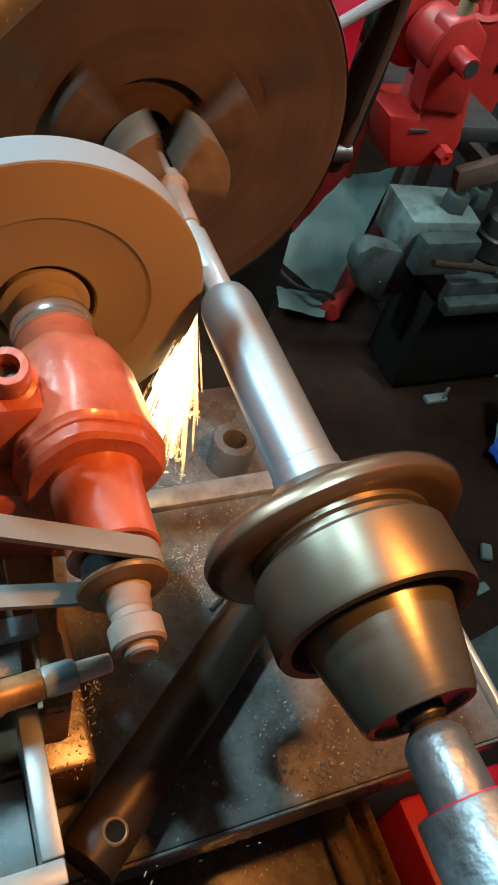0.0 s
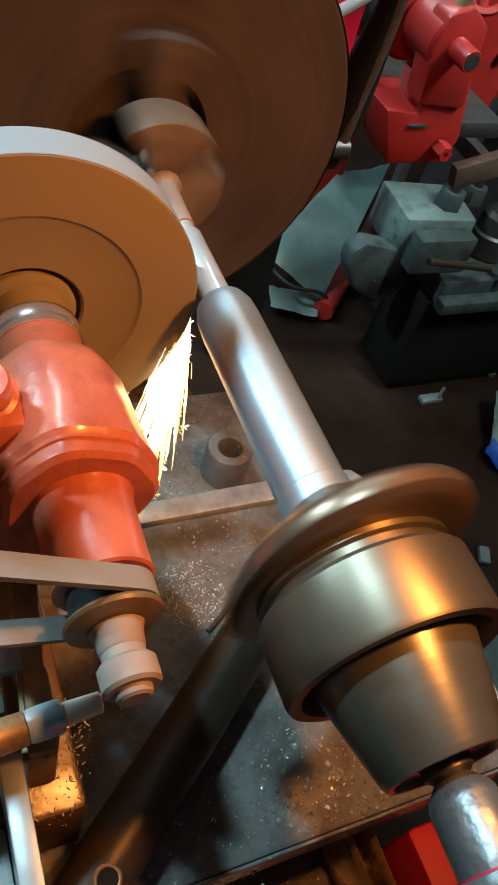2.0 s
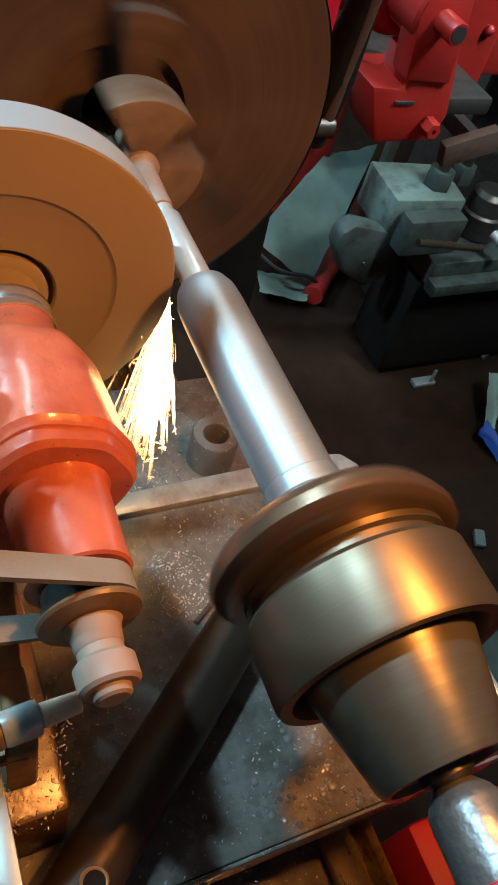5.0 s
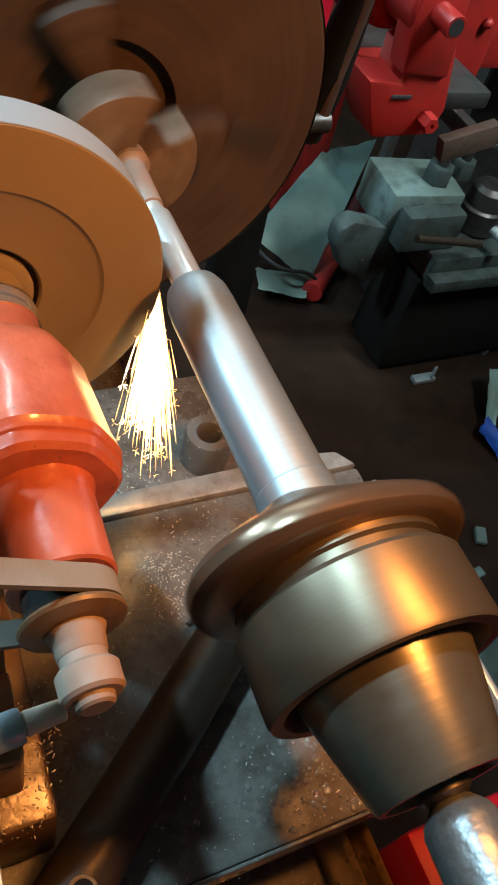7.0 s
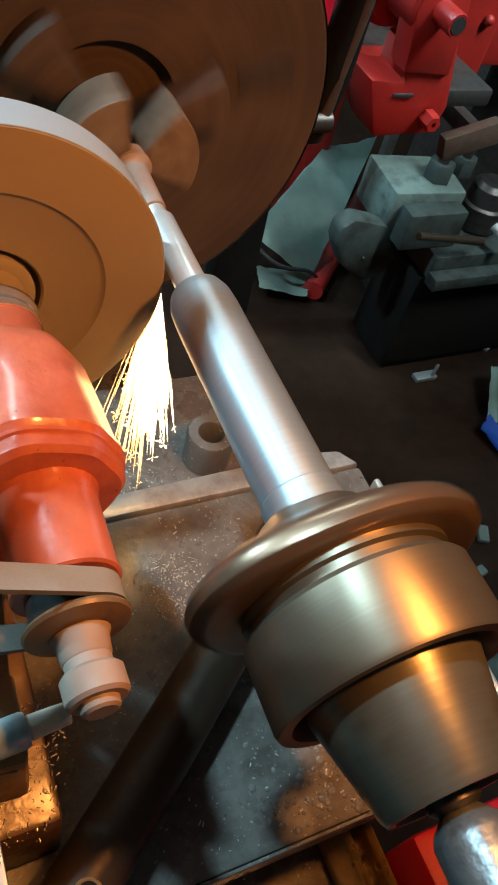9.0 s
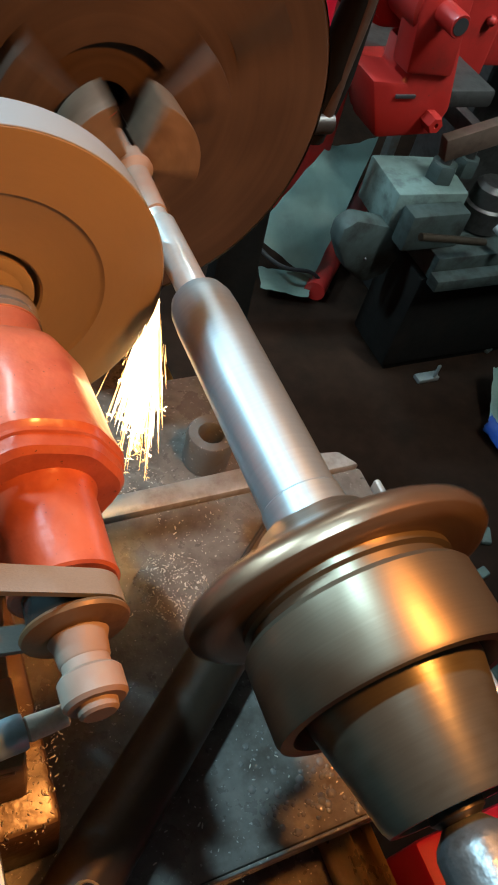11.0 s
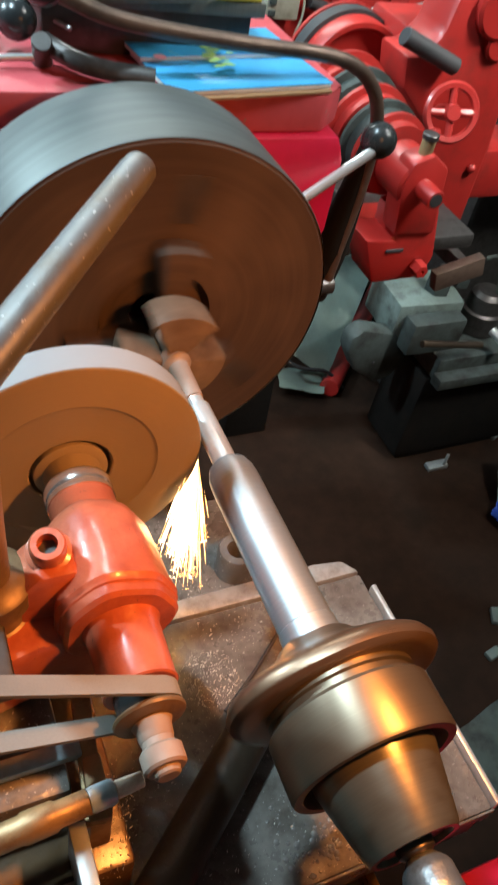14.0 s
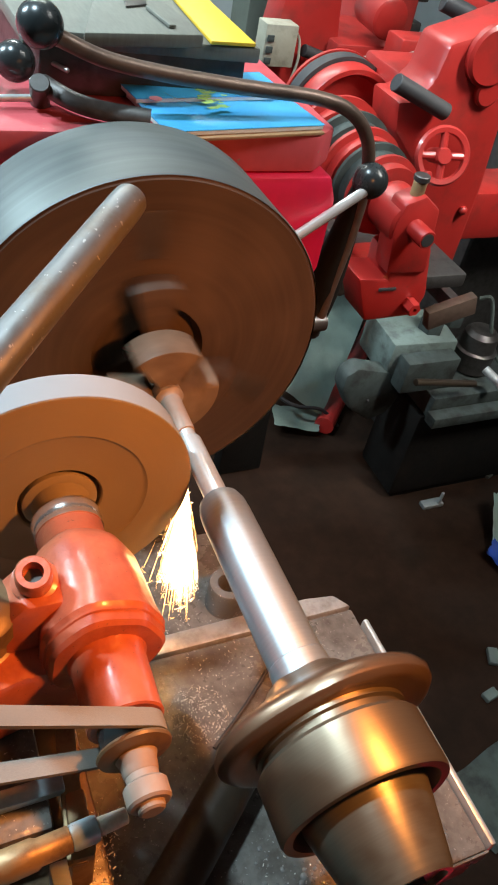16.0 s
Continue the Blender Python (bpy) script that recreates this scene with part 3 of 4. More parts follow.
    for k in range(25):
        q = (math.pi / 2 - lean) - (math.pi + 2 * lean) * k / 24
        loop.append(far + (-axis * math.cos(q) + up * math.sin(q)) * r1)
    b = bmesh.new()
    rings = []
    for i, p in enumerate(loop):
        d = (loop[(i + 1) % len(loop)] - loop[i - 1]).normalized()
        n = Vector((d.y, -d.x))
        if n.dot(p - (centre if i < 25 else far)) < 0:
            n = -n
        rings.append([b.verts.new((q.x, y, q.y)) for q, y in ((p, -0.3305), (p + n * 0.0028, -0.3305), (p + n * 0.0028, -0.3415), (p, -0.3415))])
    for i in range(len(rings)):
        p, n = rings[i], rings[(i + 1) % len(rings)]
        for k in range(4):
            b.faces.new((p[k], p[(k + 1) % 4], n[(k + 1) % 4], n[k]))
    part("drive_belt", b, BELT, t, "frayed grey flat drive belt")
    part("motor", lathe([(0, 0.03), (0.004, 0.06), (0.02, 0.068), (0.14, 0.068), (0.155, 0.06), (0.16, 0.03)], (far.x, -0.320, far.y), (far.x, 1, far.y), 48), GREY_CAST, t, "grey motor body")
    part("motor_foot", box(-0.475, -0.38, -0.30, -0.19, 0.876, 1.03, 0.005), GREY_CAST, t)
    part("motor_pulley", cyl((far.x, -0.345, far.y), (far.x, -0.325, far.y), 0.0572, steps=48), DARK_STEEL, t)
    # the clamp's foot spreads to the left, with its cap screw
    part("bracket", prism([(-0.32, -0.215), (-0.165, -0.236), (-0.14, -0.222), (-0.112, -0.222), (-0.085, -0.262), (-0.088, -0.282), (-0.115, -0.288), (-0.15, -0.281), (-0.20, -0.292), (-0.32, -0.300)], 0.876, 0.936, 0.006, "z"), RED_PAINT, t)
    part("clamp_ear", prism([(-0.168, 0.915), (-0.122, 0.915), (-0.122, 0.965), (-0.128, 0.976), (-0.150, 0.976), (-0.160, 0.965)], -0.262, -0.230, 0.004, "y"), RED_PAINT, t)
    d = Vector((-0.10, -0.35, 1)).normalized()
    c = Vector((-0.1405, -0.2435, 0.975))
    part("cap_screw", lathe([(0, 0.0135), (0.004, 0.0135), (0.005, 0.0108), (0.017, 0.0108), (0.0195, 0.0095), (0.0195, 0.0060), (0.010, 0.0057)], c, c + d, 24), RED_PAINT, t, "painted socket screw")
    part("screw_socket", lathe([(0.0100, 0.0001), (0.0102, 0.0055)], c, c + d, 6), DARK_STEEL, t)
    return t, wheel


grinder, grinding_wheel = build_grinder()


def build_tool_post():
    t = rides(thing("tool_post", (-0.172, -0.25, 0.876), "worn steel tool post with a long round clamping handle", "tool post"))
    part("post", lathe([(0, 0.022), (0.03, 0.022), (0.034, 0.026), (0.05, 0.027), (0.058, 0.026), (0.060, 0.0225), (0.072, 0.0225), (0.075, 0.026), (0.088, 0.026), (0.092, 0.022), (0.094, 0.0135), (0.150, 0.0130), (0.190, 0.0135), (0.196, 0.0120)], (-0.177, -0.246, 0.877), (-0.177, -0.246, 2), 48), GREASY_BRASS, t, "oily stepped post with lock rings")
    part("spacer", box(-0.30, -0.172, -0.31, -0.21, 0.937, 0.955, 0.003), DARK_STEEL, t)
    end, root = Vector((-0.0665, -0.1465, 1.165)), Vector((-0.184, -0.268, 1.122))
    h = (root - end).length
    part("handle", lathe([(0, 0.005), (0.001, 0.0080), (0.003, 0.0092), (0.01, 0.0098), (h * 0.5, 0.0102), (h, 0.0108)], end, root, 40), HANDLE_STEEL, t, "smooth worn round handle")
    part("handle_boss", cyl((-0.184, -0.262, 1.074), (-0.184, -0.262, 1.15), 0.019, bevel=0.004), CAST_STEEL, t)
    return t


build_tool_post()


def build_nozzle():
    t = rides(thing("coolant_nozzle", (-0.30, -0.362, 0.876), "brass coolant nozzle with zinc ferrule and cream tip", "nozzle"))
    a, b = Vector((-0.33, -0.378, 0.903)), Vector((-0.1135, -0.3615, 0.904))
    d = (b - a).normalized()
    at = lambda s: b - d * s
    part("tip", lathe([(0, 0.0036), (0.0006, 0.0046), (0.016, 0.0052), (0.017, 0.0044)], b, a, 24), CREAM, t, "cream plastic tip")
    part("ferrule", lathe([(0.017, 0.005), (0.0172, 0.0068), (0.019, 0.0074), (0.030, 0.0074), (0.032, 0.0068)], b, a, 32), BLUE_STEEL, t, "bluish zinc ferrule")
    part("barrel", lathe([(0.0322, 0.006), (0.0325, 0.0072), (0.05, 0.0074), (0.052, 0.0086), (0.068, 0.0088), (0.07, 0.0078), (0.21, 0.0078)], b, a, 32), BRASS, t)
    part("bracket_stem", box(-0.232, -0.220, -0.380, -0.362, 0.836, 0.900, 0.002), DARK_STEEL, t)
    return t


build_nozzle()


def build_left_clutter():
    t = rides(thing("angle_tray", (-0.2, -0.41, 0.836), "galvanised angle-iron tray with rusty inside, full of swarf", "tray"))
    part("side_rail", box(-0.158, -0.148, -0.432, -0.366, 0.770, 0.884, 0.0012), ZINC, t, "worn galvanised rail")
    part("front_rail", box(-0.36, -0.1485, -0.443, -0.4325, 0.770, 0.884, 0.0012), ZINC, t, "worn galvanised rail")
    part("tray_floor", box(-0.36, -0.1585, -0.432, -0.386, 0.770, 0.850, 0.001), ZINC, t)
    # steel strip; its brass colour holds the orange lamplight
    strip = box(-0.006, 0.006, -0.064, 0.064, -0.002, 0.002, 0.0008)
    bmesh.ops.transform(strip, matrix=pose(-0.1345, -0.306, 0.879, 2, 0, -7), verts=strip.verts)
    rides(solo("flat_strip", strip, BRASS, (-0.1345, -0.306, 0.877), "narrow flat steel strip lying on the slide, orange light put into its brass colour", "strip"))
    bar = box(-0.34, -0.1405, -0.329, -0.3175, 0.8765, 0.884, 0.0015)
    rides(solo("square_bar", bar, BLUE_STEEL, (-0.2, -0.323, 0.8765), "bluish steel bar lying on the slide", "bar"))
    plate = prism([(-0.1417, -0.3311), (-0.1304, -0.3308), (-0.1306, -0.3626), (-0.1328, -0.3696), (-0.1456, -0.3688)], 0.8365, 0.884, 0.0015, "z")
    rides(solo("clamp_plate", plate, BRASS, (-0.15, -0.36, 0.8365), "oily brass-coloured clamp plate under the nozzle", "plate"))
    # round bar with a cross hole, lying over the front of the saddle
    a, b = Vector((-0.1335, -0.4215, 0.789)), Vector((0.006, -0.303, 0.789))
    h = (b - a).length
    bar = rides(thing("round_bar", a, "dark oily round bar with a cross hole near its end", "bar"))
    part("bar_body", lathe([(0, 0.0155), (0.0015, 0.0178), (h - 0.002, 0.0178), (h, 0.016)], a, b, 40), BAR_STEEL, bar)
    q = a + (b - a).normalized() * 0.019 + Vector((0.0035, -0.004, 0.0172))
    part("hole_rim", lathe([(0, 0.0052), (0.0005, 0.0062), (-0.001, 0.0075)], q, q + Vector((0.1, -0.15, 1)), 24, closed=False), BRASS, bar, "worn bright rim of the hole")
    part("cross_hole", lathe([(0.0006, 0.0001), (0.0008, 0.0054)], q, q + Vector((0.1, -0.15, 1)), 24), BLACK_AND_SHADE, bar, "dark bore")
    ring = lathe([(0, 0.019), (0.030, 0.019), (0.032, 0.0178), (0.032, 0.0105), (0.030, 0.0095), (0.004, 0.0095)], (0.056, -0.139, 0.7375), (0.056, -0.139, 2), 48)
    rides(solo("steel_bush", ring, HANDLE_STEEL, (0.056, -0.139, 0.7375), "short turned steel bush standing on the saddle", "bush"))
    # dark rod added to stand for a gap in the saddle plate
    wire = tube([(0.0637, -0.2277, 0.7706), (0.0388, -0.2482, 0.7706), (0.0207, -0.2626, 0.7706), (0.0017, -0.2761, 0.7706), (-0.0136, -0.2865, 0.7706)], 0.0017, 8)
    rides(solo("wire", wire, BLACK_RUBBER, (0.03, -0.27, 0.7695), "thin dark line standing for a gap in the saddle plate", "wire"))


build_left_clutter()


def scatter(name, material, spots, label, category, size, seed, flat=0.5, curl=False):
    """Loose swarf or drops: small lumps strewn over round patches (x, y, z, radius, count)."""
    rng = random.Random(seed)
    verts, faces = [], []
    for x, y, z, rad, count in spots:
        for _ in range(count):
            q, d = rng.random() * 6.283, rad * math.sqrt(rng.random())
            cx, cy = x + math.cos(q) * d, y + math.sin(q) * d
            s = size * (0.4 + 1.2 * rng.random() ** 2)
            lx, ly, lz = (s * (0.6 + rng.random() * 1.6), s * 0.5, s * flat) if curl else (s, s * (0.7 + 0.4 * rng.random()), s * flat)
            turn = Matrix.Rotation(rng.random() * 6.283, 3, "Z")
            if curl:
                turn = turn @ Matrix.Rotation((rng.random() - 0.5) * 1.2, 3, "Y")
            base = len(verts)
            n = 5 if curl else 8
            for ring, (rr, hh) in enumerate(((1.0, 0.0), (0.86, 0.55), (0.45, 0.92))):
                for k in range(n):
                    p = turn @ Vector((math.cos(6.283 * k / n) * lx * rr, math.sin(6.283 * k / n) * ly * rr, lz * hh))
                    verts.append((cx + p.x, cy + p.y, z + p.z))
            p = turn @ Vector((0, 0, lz))
            verts.append((cx + p.x, cy + p.y, z + p.z))
            for ring in range(2):
                for k in range(n):
                    j = (k + 1) % n
                    faces.append((base + ring * n + k, base + ring * n + j, base + (ring + 1) * n + j, base + (ring + 1) * n + k))
            for k in range(n):
                faces.append((base + 2 * n + k, base + 2 * n + (k + 1) % n, base + 3 * n))
    mesh = bpy.data.meshes.new(name)
    o = Vector(spots[0][:3])
    mesh.from_pydata([tuple(Vector(v) - o) for v in verts], [], faces)
    for p in mesh.polygons:
        p.use_smooth = not curl
    mesh.materials.append(material)
    ob = new(name, mesh)
    ob.location = o
    return rides(tagged(ob, label, category, kind="stuff"))


scatter("swarf", SWARF, [(-0.015, -0.255, 0.769, 0.026, 480), (-0.01, -0.162, 0.737, 0.03, 160), (0.02, -0.21, 0.769, 0.03, 90), (0.02, -0.39, 0.769, 0.035, 70), (-0.06, -0.30, 0.769, 0.05, 120),
                         (-0.07, -0.41, 0.769, 0.05, 70)], "fine bright steel swarf strewn over the saddle", "swarf", 0.0007, 3, 0.6, True)
scatter("swarf", SWARF, [(-0.128, -0.345, 0.835, 0.018, 260), (-0.136, -0.37, 0.835, 0.02, 160), (-0.20, -0.41, 0.850, 0.03, 420), (-0.115, -0.40, 0.769, 0.018, 160)], "curly brown swarf heaped on the slide", "swarf", 0.0006, 5, 0.8, True)
scatter("coolant_drops", OIL_DROP, [(0.012, -0.390, 0.7690, 0.031, 95), (0.05, -0.398, 0.7690, 0.024, 60), (0.085, -0.395, 0.7690, 0.026, 24), (0.12, -0.39, 0.769, 0.03, 18)], "beads of oil and coolant on the saddle plate", "coolant drops", 0.0019, 8, 0.38)


# ---- on the headstock ----
def build_levers():
    t = thing("gear_lever", (0.27, 0.14, 0.60), "long bent brown steel lever with a black ball knob", "lever")
    part("rod", tube([(-0.050, 0.14, 1.160), (-0.010, 0.14, 1.145), (0.040, 0.14, 1.136), (0.111, 0.14, 1.128), (0.188, 0.14, 1.121), (0.229, 0.14, 1.110), (0.255, 0.14, 1.088), (0.268, 0.14, 1.058), (0.272, 0.14, 1.02), (0.271, 0.14, 0.979), (0.265, 0.14, 0.92), (0.26, 0.14, 0.865)], 0.0068, 20), RUSTY_ROD, t)
    part("knob", ball((-0.062, 0.14, 1.168), 0.0180), BAKELITE, t, "glossy black ball knob")
    part("pivot_shaft", cyl((0.05, 0.14, 0.862), (0.268, 0.14, 0.862), 0.011), DARK_STEEL, t)
    part("lever_bracket", tube([(0.270, 0.145, 1.03), (0.268, 0.15, 0.97), (0.262, 0.155, 0.90), (0.255, 0.16, 0.84)], lambda k: 0.009 + 0.012 * min(1, k * 1.6), 16), BLACK_AND_SHADE, t, "black bracket")
    u = thing("feed_lever", (0.18, 0.125, 0.98), "short chrome lever with a black ball knob", "lever")
    part("rod", cyl((0.166, 0.102, 0.989), (0.262, 0.119, 1.040), 0.0055), CHROME, u)
    part("knob", ball((0.2675, 0.1275, 1.0445), 0.0185), BAKELITE, u, "glossy black ball knob")
    w = thing("clutch_lever", (-0.06, 0.16, 1.093), "curved flat steel lever with a black ball knob on a pivot", "lever")
    part("arm", tube([(-0.0548, 0.1765, 1.1120), (-0.0466, 0.1646, 1.1100), (-0.0318, 0.1485, 1.1070), (-0.0094, 0.1389, 1.1040), (0.0274, 0.1258, 1.1035)], 0.0085, 12, flat=0.6), DARK_STEEL, w)
    part("knob", ball((-0.0715, 0.202, 1.120), 0.0170), BAKELITE, w, "glossy black ball knob")
    part("pivot", cyl((-0.0546, 0.1820, 1.0925), (-0.0591, 0.1600, 1.1180), 0.0085), DARK_STEEL, w)
    part("pin", cyl((-0.0496, 0.2162, 1.1210), (-0.0272, 0.1943, 1.1160), 0.0022), CAST_STEEL, w)
    part("screw", cyl((-0.105, 0.17, 1.1), (-0.06, 0.172, 1.101), 0.003), CAST_STEEL, w)


build_levers()


def build_books():
    turn = Matrix.Rotation(radians(7.5), 3, "Z")
    solo("thin_board", box(0.045, 0.192, 0.113, 0.225, 1.0925, 1.0955, 0.0008, turn=turn), WOOD, (0.11, 0.19, 1.0925), "thin brown wooden board under the booklets", "board")
    for k, (dx, dy, z, deep) in enumerate(((0.0158, -0.0317, 1.096, 0.045), (0.007, 0.0144, 1.1008, 0.031))):
        t = thing("booklet", (0.105 + dx, 0.19 + dy, z), "thin bright blue glossy booklet lying on the headstock", "booklet", "booklets on the headstock")
        cx, cy = 0.104 + dx, 0.193 + dy
        part("page_block", box(cx - 0.0895, cx + 0.0735, cy - deep + 0.0005, cy + deep - 0.0005, z, z + 0.0038, 0.0004, turn=turn), PAPER, t, "white page block")
        part("cover", box(cx - 0.090, cx + 0.075, cy - deep, cy + deep, z + 0.0039, z + 0.0046, 0.0003, turn=turn), BLUE_COVER, t, "glossy blue cover")
        if k:
            top = z + 0.0047
            m = Matrix.Translation((cx, cy, 0)) @ turn.to_4x4()
            for name, pts, ink in (("pink_stripe", [(-0.0556, 0.0167), (-0.0574, -0.0002), (-0.0571, -0.0181), (-0.0510, -0.0332), (-0.0426, -0.0457)], PINK_INK), ):
                wd = 0.0016
                s = bmesh.new()
                lo = [s.verts.new(m @ Vector((x, y - wd, top))) for x, y in pts]
                hi = [s.verts.new(m @ Vector((x, y + wd, top))) for x, y in pts]
                for i in range(len(pts) - 1):
                    s.faces.new((lo[i], lo[i + 1], hi[i + 1], hi[i]))
                bmesh.ops.solidify(s, geom=list(s.faces), thickness=-0.0003)
                part(name, s, ink, t)
            leaf = bmesh.new()
            rng = random.Random(4)
            for _ in range(26):
                x, y = -0.027 + rng.random() * 0.029, -0.059 + rng.random() * 0.050
                c = m @ Vector((x, y, top + 0.0002 + 0.0002 * rng.random()))
                s = 0.003 + 0.004 * rng.random()
                q = rng.random() * 3
                leaf.faces.new([leaf.verts.new(c + Vector((math.cos(q + a) * s, math.sin(q + a) * s * 0.5, 0))) for a in (0, 1.57, 3.14, 4.71)])
            part("printed_leaves", leaf, GREEN_INK, t, "printed green plants")
            spot = lathe([(0, 0.0001), (0.0001, 0.006), (0.0003, 0.006)], m @ Vector((-0.0716, -0.0317, top)), m @ Vector((-0.0716, -0.0317, top + 1)), 20)
            part("printed_disc", spot, PINK_INK, t)


build_books()


def build_board():
    t = thing("wooden_drawer_box", (0.05, 0.28, 1.093), "weathered grey wooden box with a slotted lid", "box")
    # wooden sides; dark steel puts the shade under the lid into their colour
    part("carcass", prism([(-0.050, 0.205), (0.138, 0.192), (0.132, 0.34), (-0.075, 0.34)], 1.093, 1.134, 0.002, "z"), DARK_STEEL, t, "wooden sides with the shade put into their dark colour")
    part("lid", prism([(-0.0658, 0.1981), (0.1461, 0.1804), (0.1480, 0.3893), (0.1473, 0.4794), (-0.0690, 0.2956)], 1.1345, 1.148, 0.002, "z"), GREY_BOARD, t)
    part("slotted_block", prism([(-0.0246, 0.1546), (0.0844, 0.1690), (0.0740, 0.3019), (0.0133, 0.2760)], 1.1485, 1.160, 0.002, "z"), GREY_BOARD, t)
    part("slot", prism([(0.0306, 0.2294), (0.0534, 0.2409), (0.0577, 0.2622), (0.0353, 0.2536)], 1.1605, 1.1620, 0.0005, "z"), DARK_STEEL, t)
    part("slat", prism([(0.0547, 0.1781), (0.0614, 0.1792), (0.0552, 0.2328), (0.0493, 0.2315)], 1.1605, 1.1635, 0.0008, "z"), GREY_BOARD, t)
    solo("yellow_card", prism([(0.0965, 0.1808), (0.1404, 0.1812), (0.1439, 0.3733), (0.1441, 0.3988), (0.1078, 0.3884)], 1.1487, 1.1520, 0.0006, "z"), YELLOW, (0.15, 0.3, 1.1487), "bright yellow card lying on the box lid", "card")
    solo("brown_panel", box(-0.12, 0.14, 0.432, 0.45, 1.093, 1.24, 0.002), WOOD, (0, 0.44, 1.093), "reddish brown wooden panel standing behind the box", "panel")
    for k in range(2):
        y = 0.215 + 0.022 * k
        solo("socket_bit", cyl((-0.13, y + 0.012, 1.1015), (-0.085, y, 1.1015), 0.0085), CHROME, (-0.11, y, 1.093), "bright steel socket lying on the cover", "socket", "sockets on the headstock")


build_board()


# ---- the red machines behind ----
def build_countershaft():
    t = thing("countershaft_stand", (0.43, 0.27, 0.0), "glossy red cast stand with a countershaft bearing and step pulleys", "machine")
    part("pedestal", prism([(0.398, 0.785), (0.481, 0.788), (0.491, 0.821), (0.471, 0.899), (0.413, 0.885), (0.415, 0.853), (0.369, 0.856)], 0.232, 0.295, 0.006, "y"), MACHINE_RED, t)
    part("bearing_arm", prism([(0.405, 0.865), (0.395, 0.93), (0.402, 0.965), (0.43, 0.975), (0.458, 0.955), (0.470, 0.862)], 0.226, 0.262, 0.005, "y"), MACHINE_RED, t)
    o, e = (0.4255, 0.29, 0.932), (0.4255, -1, 0.932)
    part("bearing_boss", lathe([(0, 0.034), (0.058, 0.034), (0.061, 0.031), (0.061, 0.01)], o, e, 48), MACHINE_RED, t)
    part("shaft_end", lathe([(0.055, 0.0125), (0.094, 0.0125), (0.096, 0.0115), (0.096, 0.009), (0.08, 0.009)], o, e, 32), MACHINE_RED, t)
    part("bore", lathe([(0.085, 0.0085), (0.0965, 0.0088)], o, e, 24), BLACK_RUBBER, t, "dark hollow shaft end")
    cup = part("oil_cup", cyl((0.424, 0.242, 0.964), (0.424, 0.242, 0.988), 0.009), BRASS, t)
    part("cup_lid", cyl((0.424, 0.242, 0.9885), (0.424, 0.242, 0.996), 0.0105), DARK_STEEL, cup)
    part("carrying_beam", box(0.44, 0.615, 0.2955, 0.484, 0.785, 0.81, 0.006), DARK_STEEL, t, "dark oily beam")
    part("bolt_head", hexnut((0.462, 0.231, 0.812), (0.462, 0.212, 0.812), 0.011, 0.3), MACHINE_RED, t)
    part("slot", box(0.405, 0.432, 0.2295, 0.233, 0.836, 0.840, 0.0003), BLACK_RUBBER, t)
    part("foot_ramp", prism([(0.452, 0.747), (0.540, 0.752), (0.516, 0.827), (0.413, 0.824)], 0.2955, 0.38, 0.005, "y"), MACHINE_RED, t)
    for k, (y, r) in enumerate(((0.300, 0.056), (0.330, 0.060), (0.365, 0.066), (0.405, 0.072), (0.445, 0.078))):
        part("pulley_step", lathe([(0, r * 0.5), (0, r), (0.006, r), (0.008, r * 0.86), (0.024, r * 0.86), (0.026, r * 0.5)], (0.4255, y + 0.02, 0.932), (0.4255, -1, 0.932), 56), MACHINE_RED if k % 2 == 0 else GREY_CAST, t)
    return t


build_countershaft()


def build_big_pulley():
    t = thing("belt_pulley", (0.524, 0.60, 0.85), "large red dished flat-belt pulley with a dark belt", "pulley")
    o, e = (0.524, 0.63, 0.914), (0.524, -1, 0.914)
    part("pulley_wheel", lathe([(0.0, 0.03), (0.0, 0.0905), (0.03, 0.0905), (0.033, 0.0885), (0.033, 0.081), (0.020, 0.074), (0.014, 0.04), (0.014, 0.02), (0.03, 0.018), (0.03, 0.005)], o, e, 80), MACHINE_RED, t)
    part("belt", lathe([(-0.026, 0.0905), (-0.026, 0.0965), (-0.002, 0.0965), (-0.002, 0.0905)], o, e, 80), BLACK_RUBBER, t, "dark flat belt")
    part("back_rim", lathe([(-0.034, 0.03), (-0.034, 0.0985), (-0.028, 0.0985), (-0.028, 0.03)], o, e, 80), MACHINE_RED, t)
    part("axle", cyl((0.524, 0.60, 0.914), (0.524, 0.735, 0.914), 0.012), DARK_STEEL, t)
    # added support, coloured near black to merge with the dark around it
    part("stand", prism([(0.464, 0.0), (0.584, 0.0), (0.546, 0.939), (0.502, 0.939)], 0.69, 0.73, 0.006, "y"), BLACK_AND_SHADE, t, "added stand with shade put into its near-black colour")



build_big_pulley()


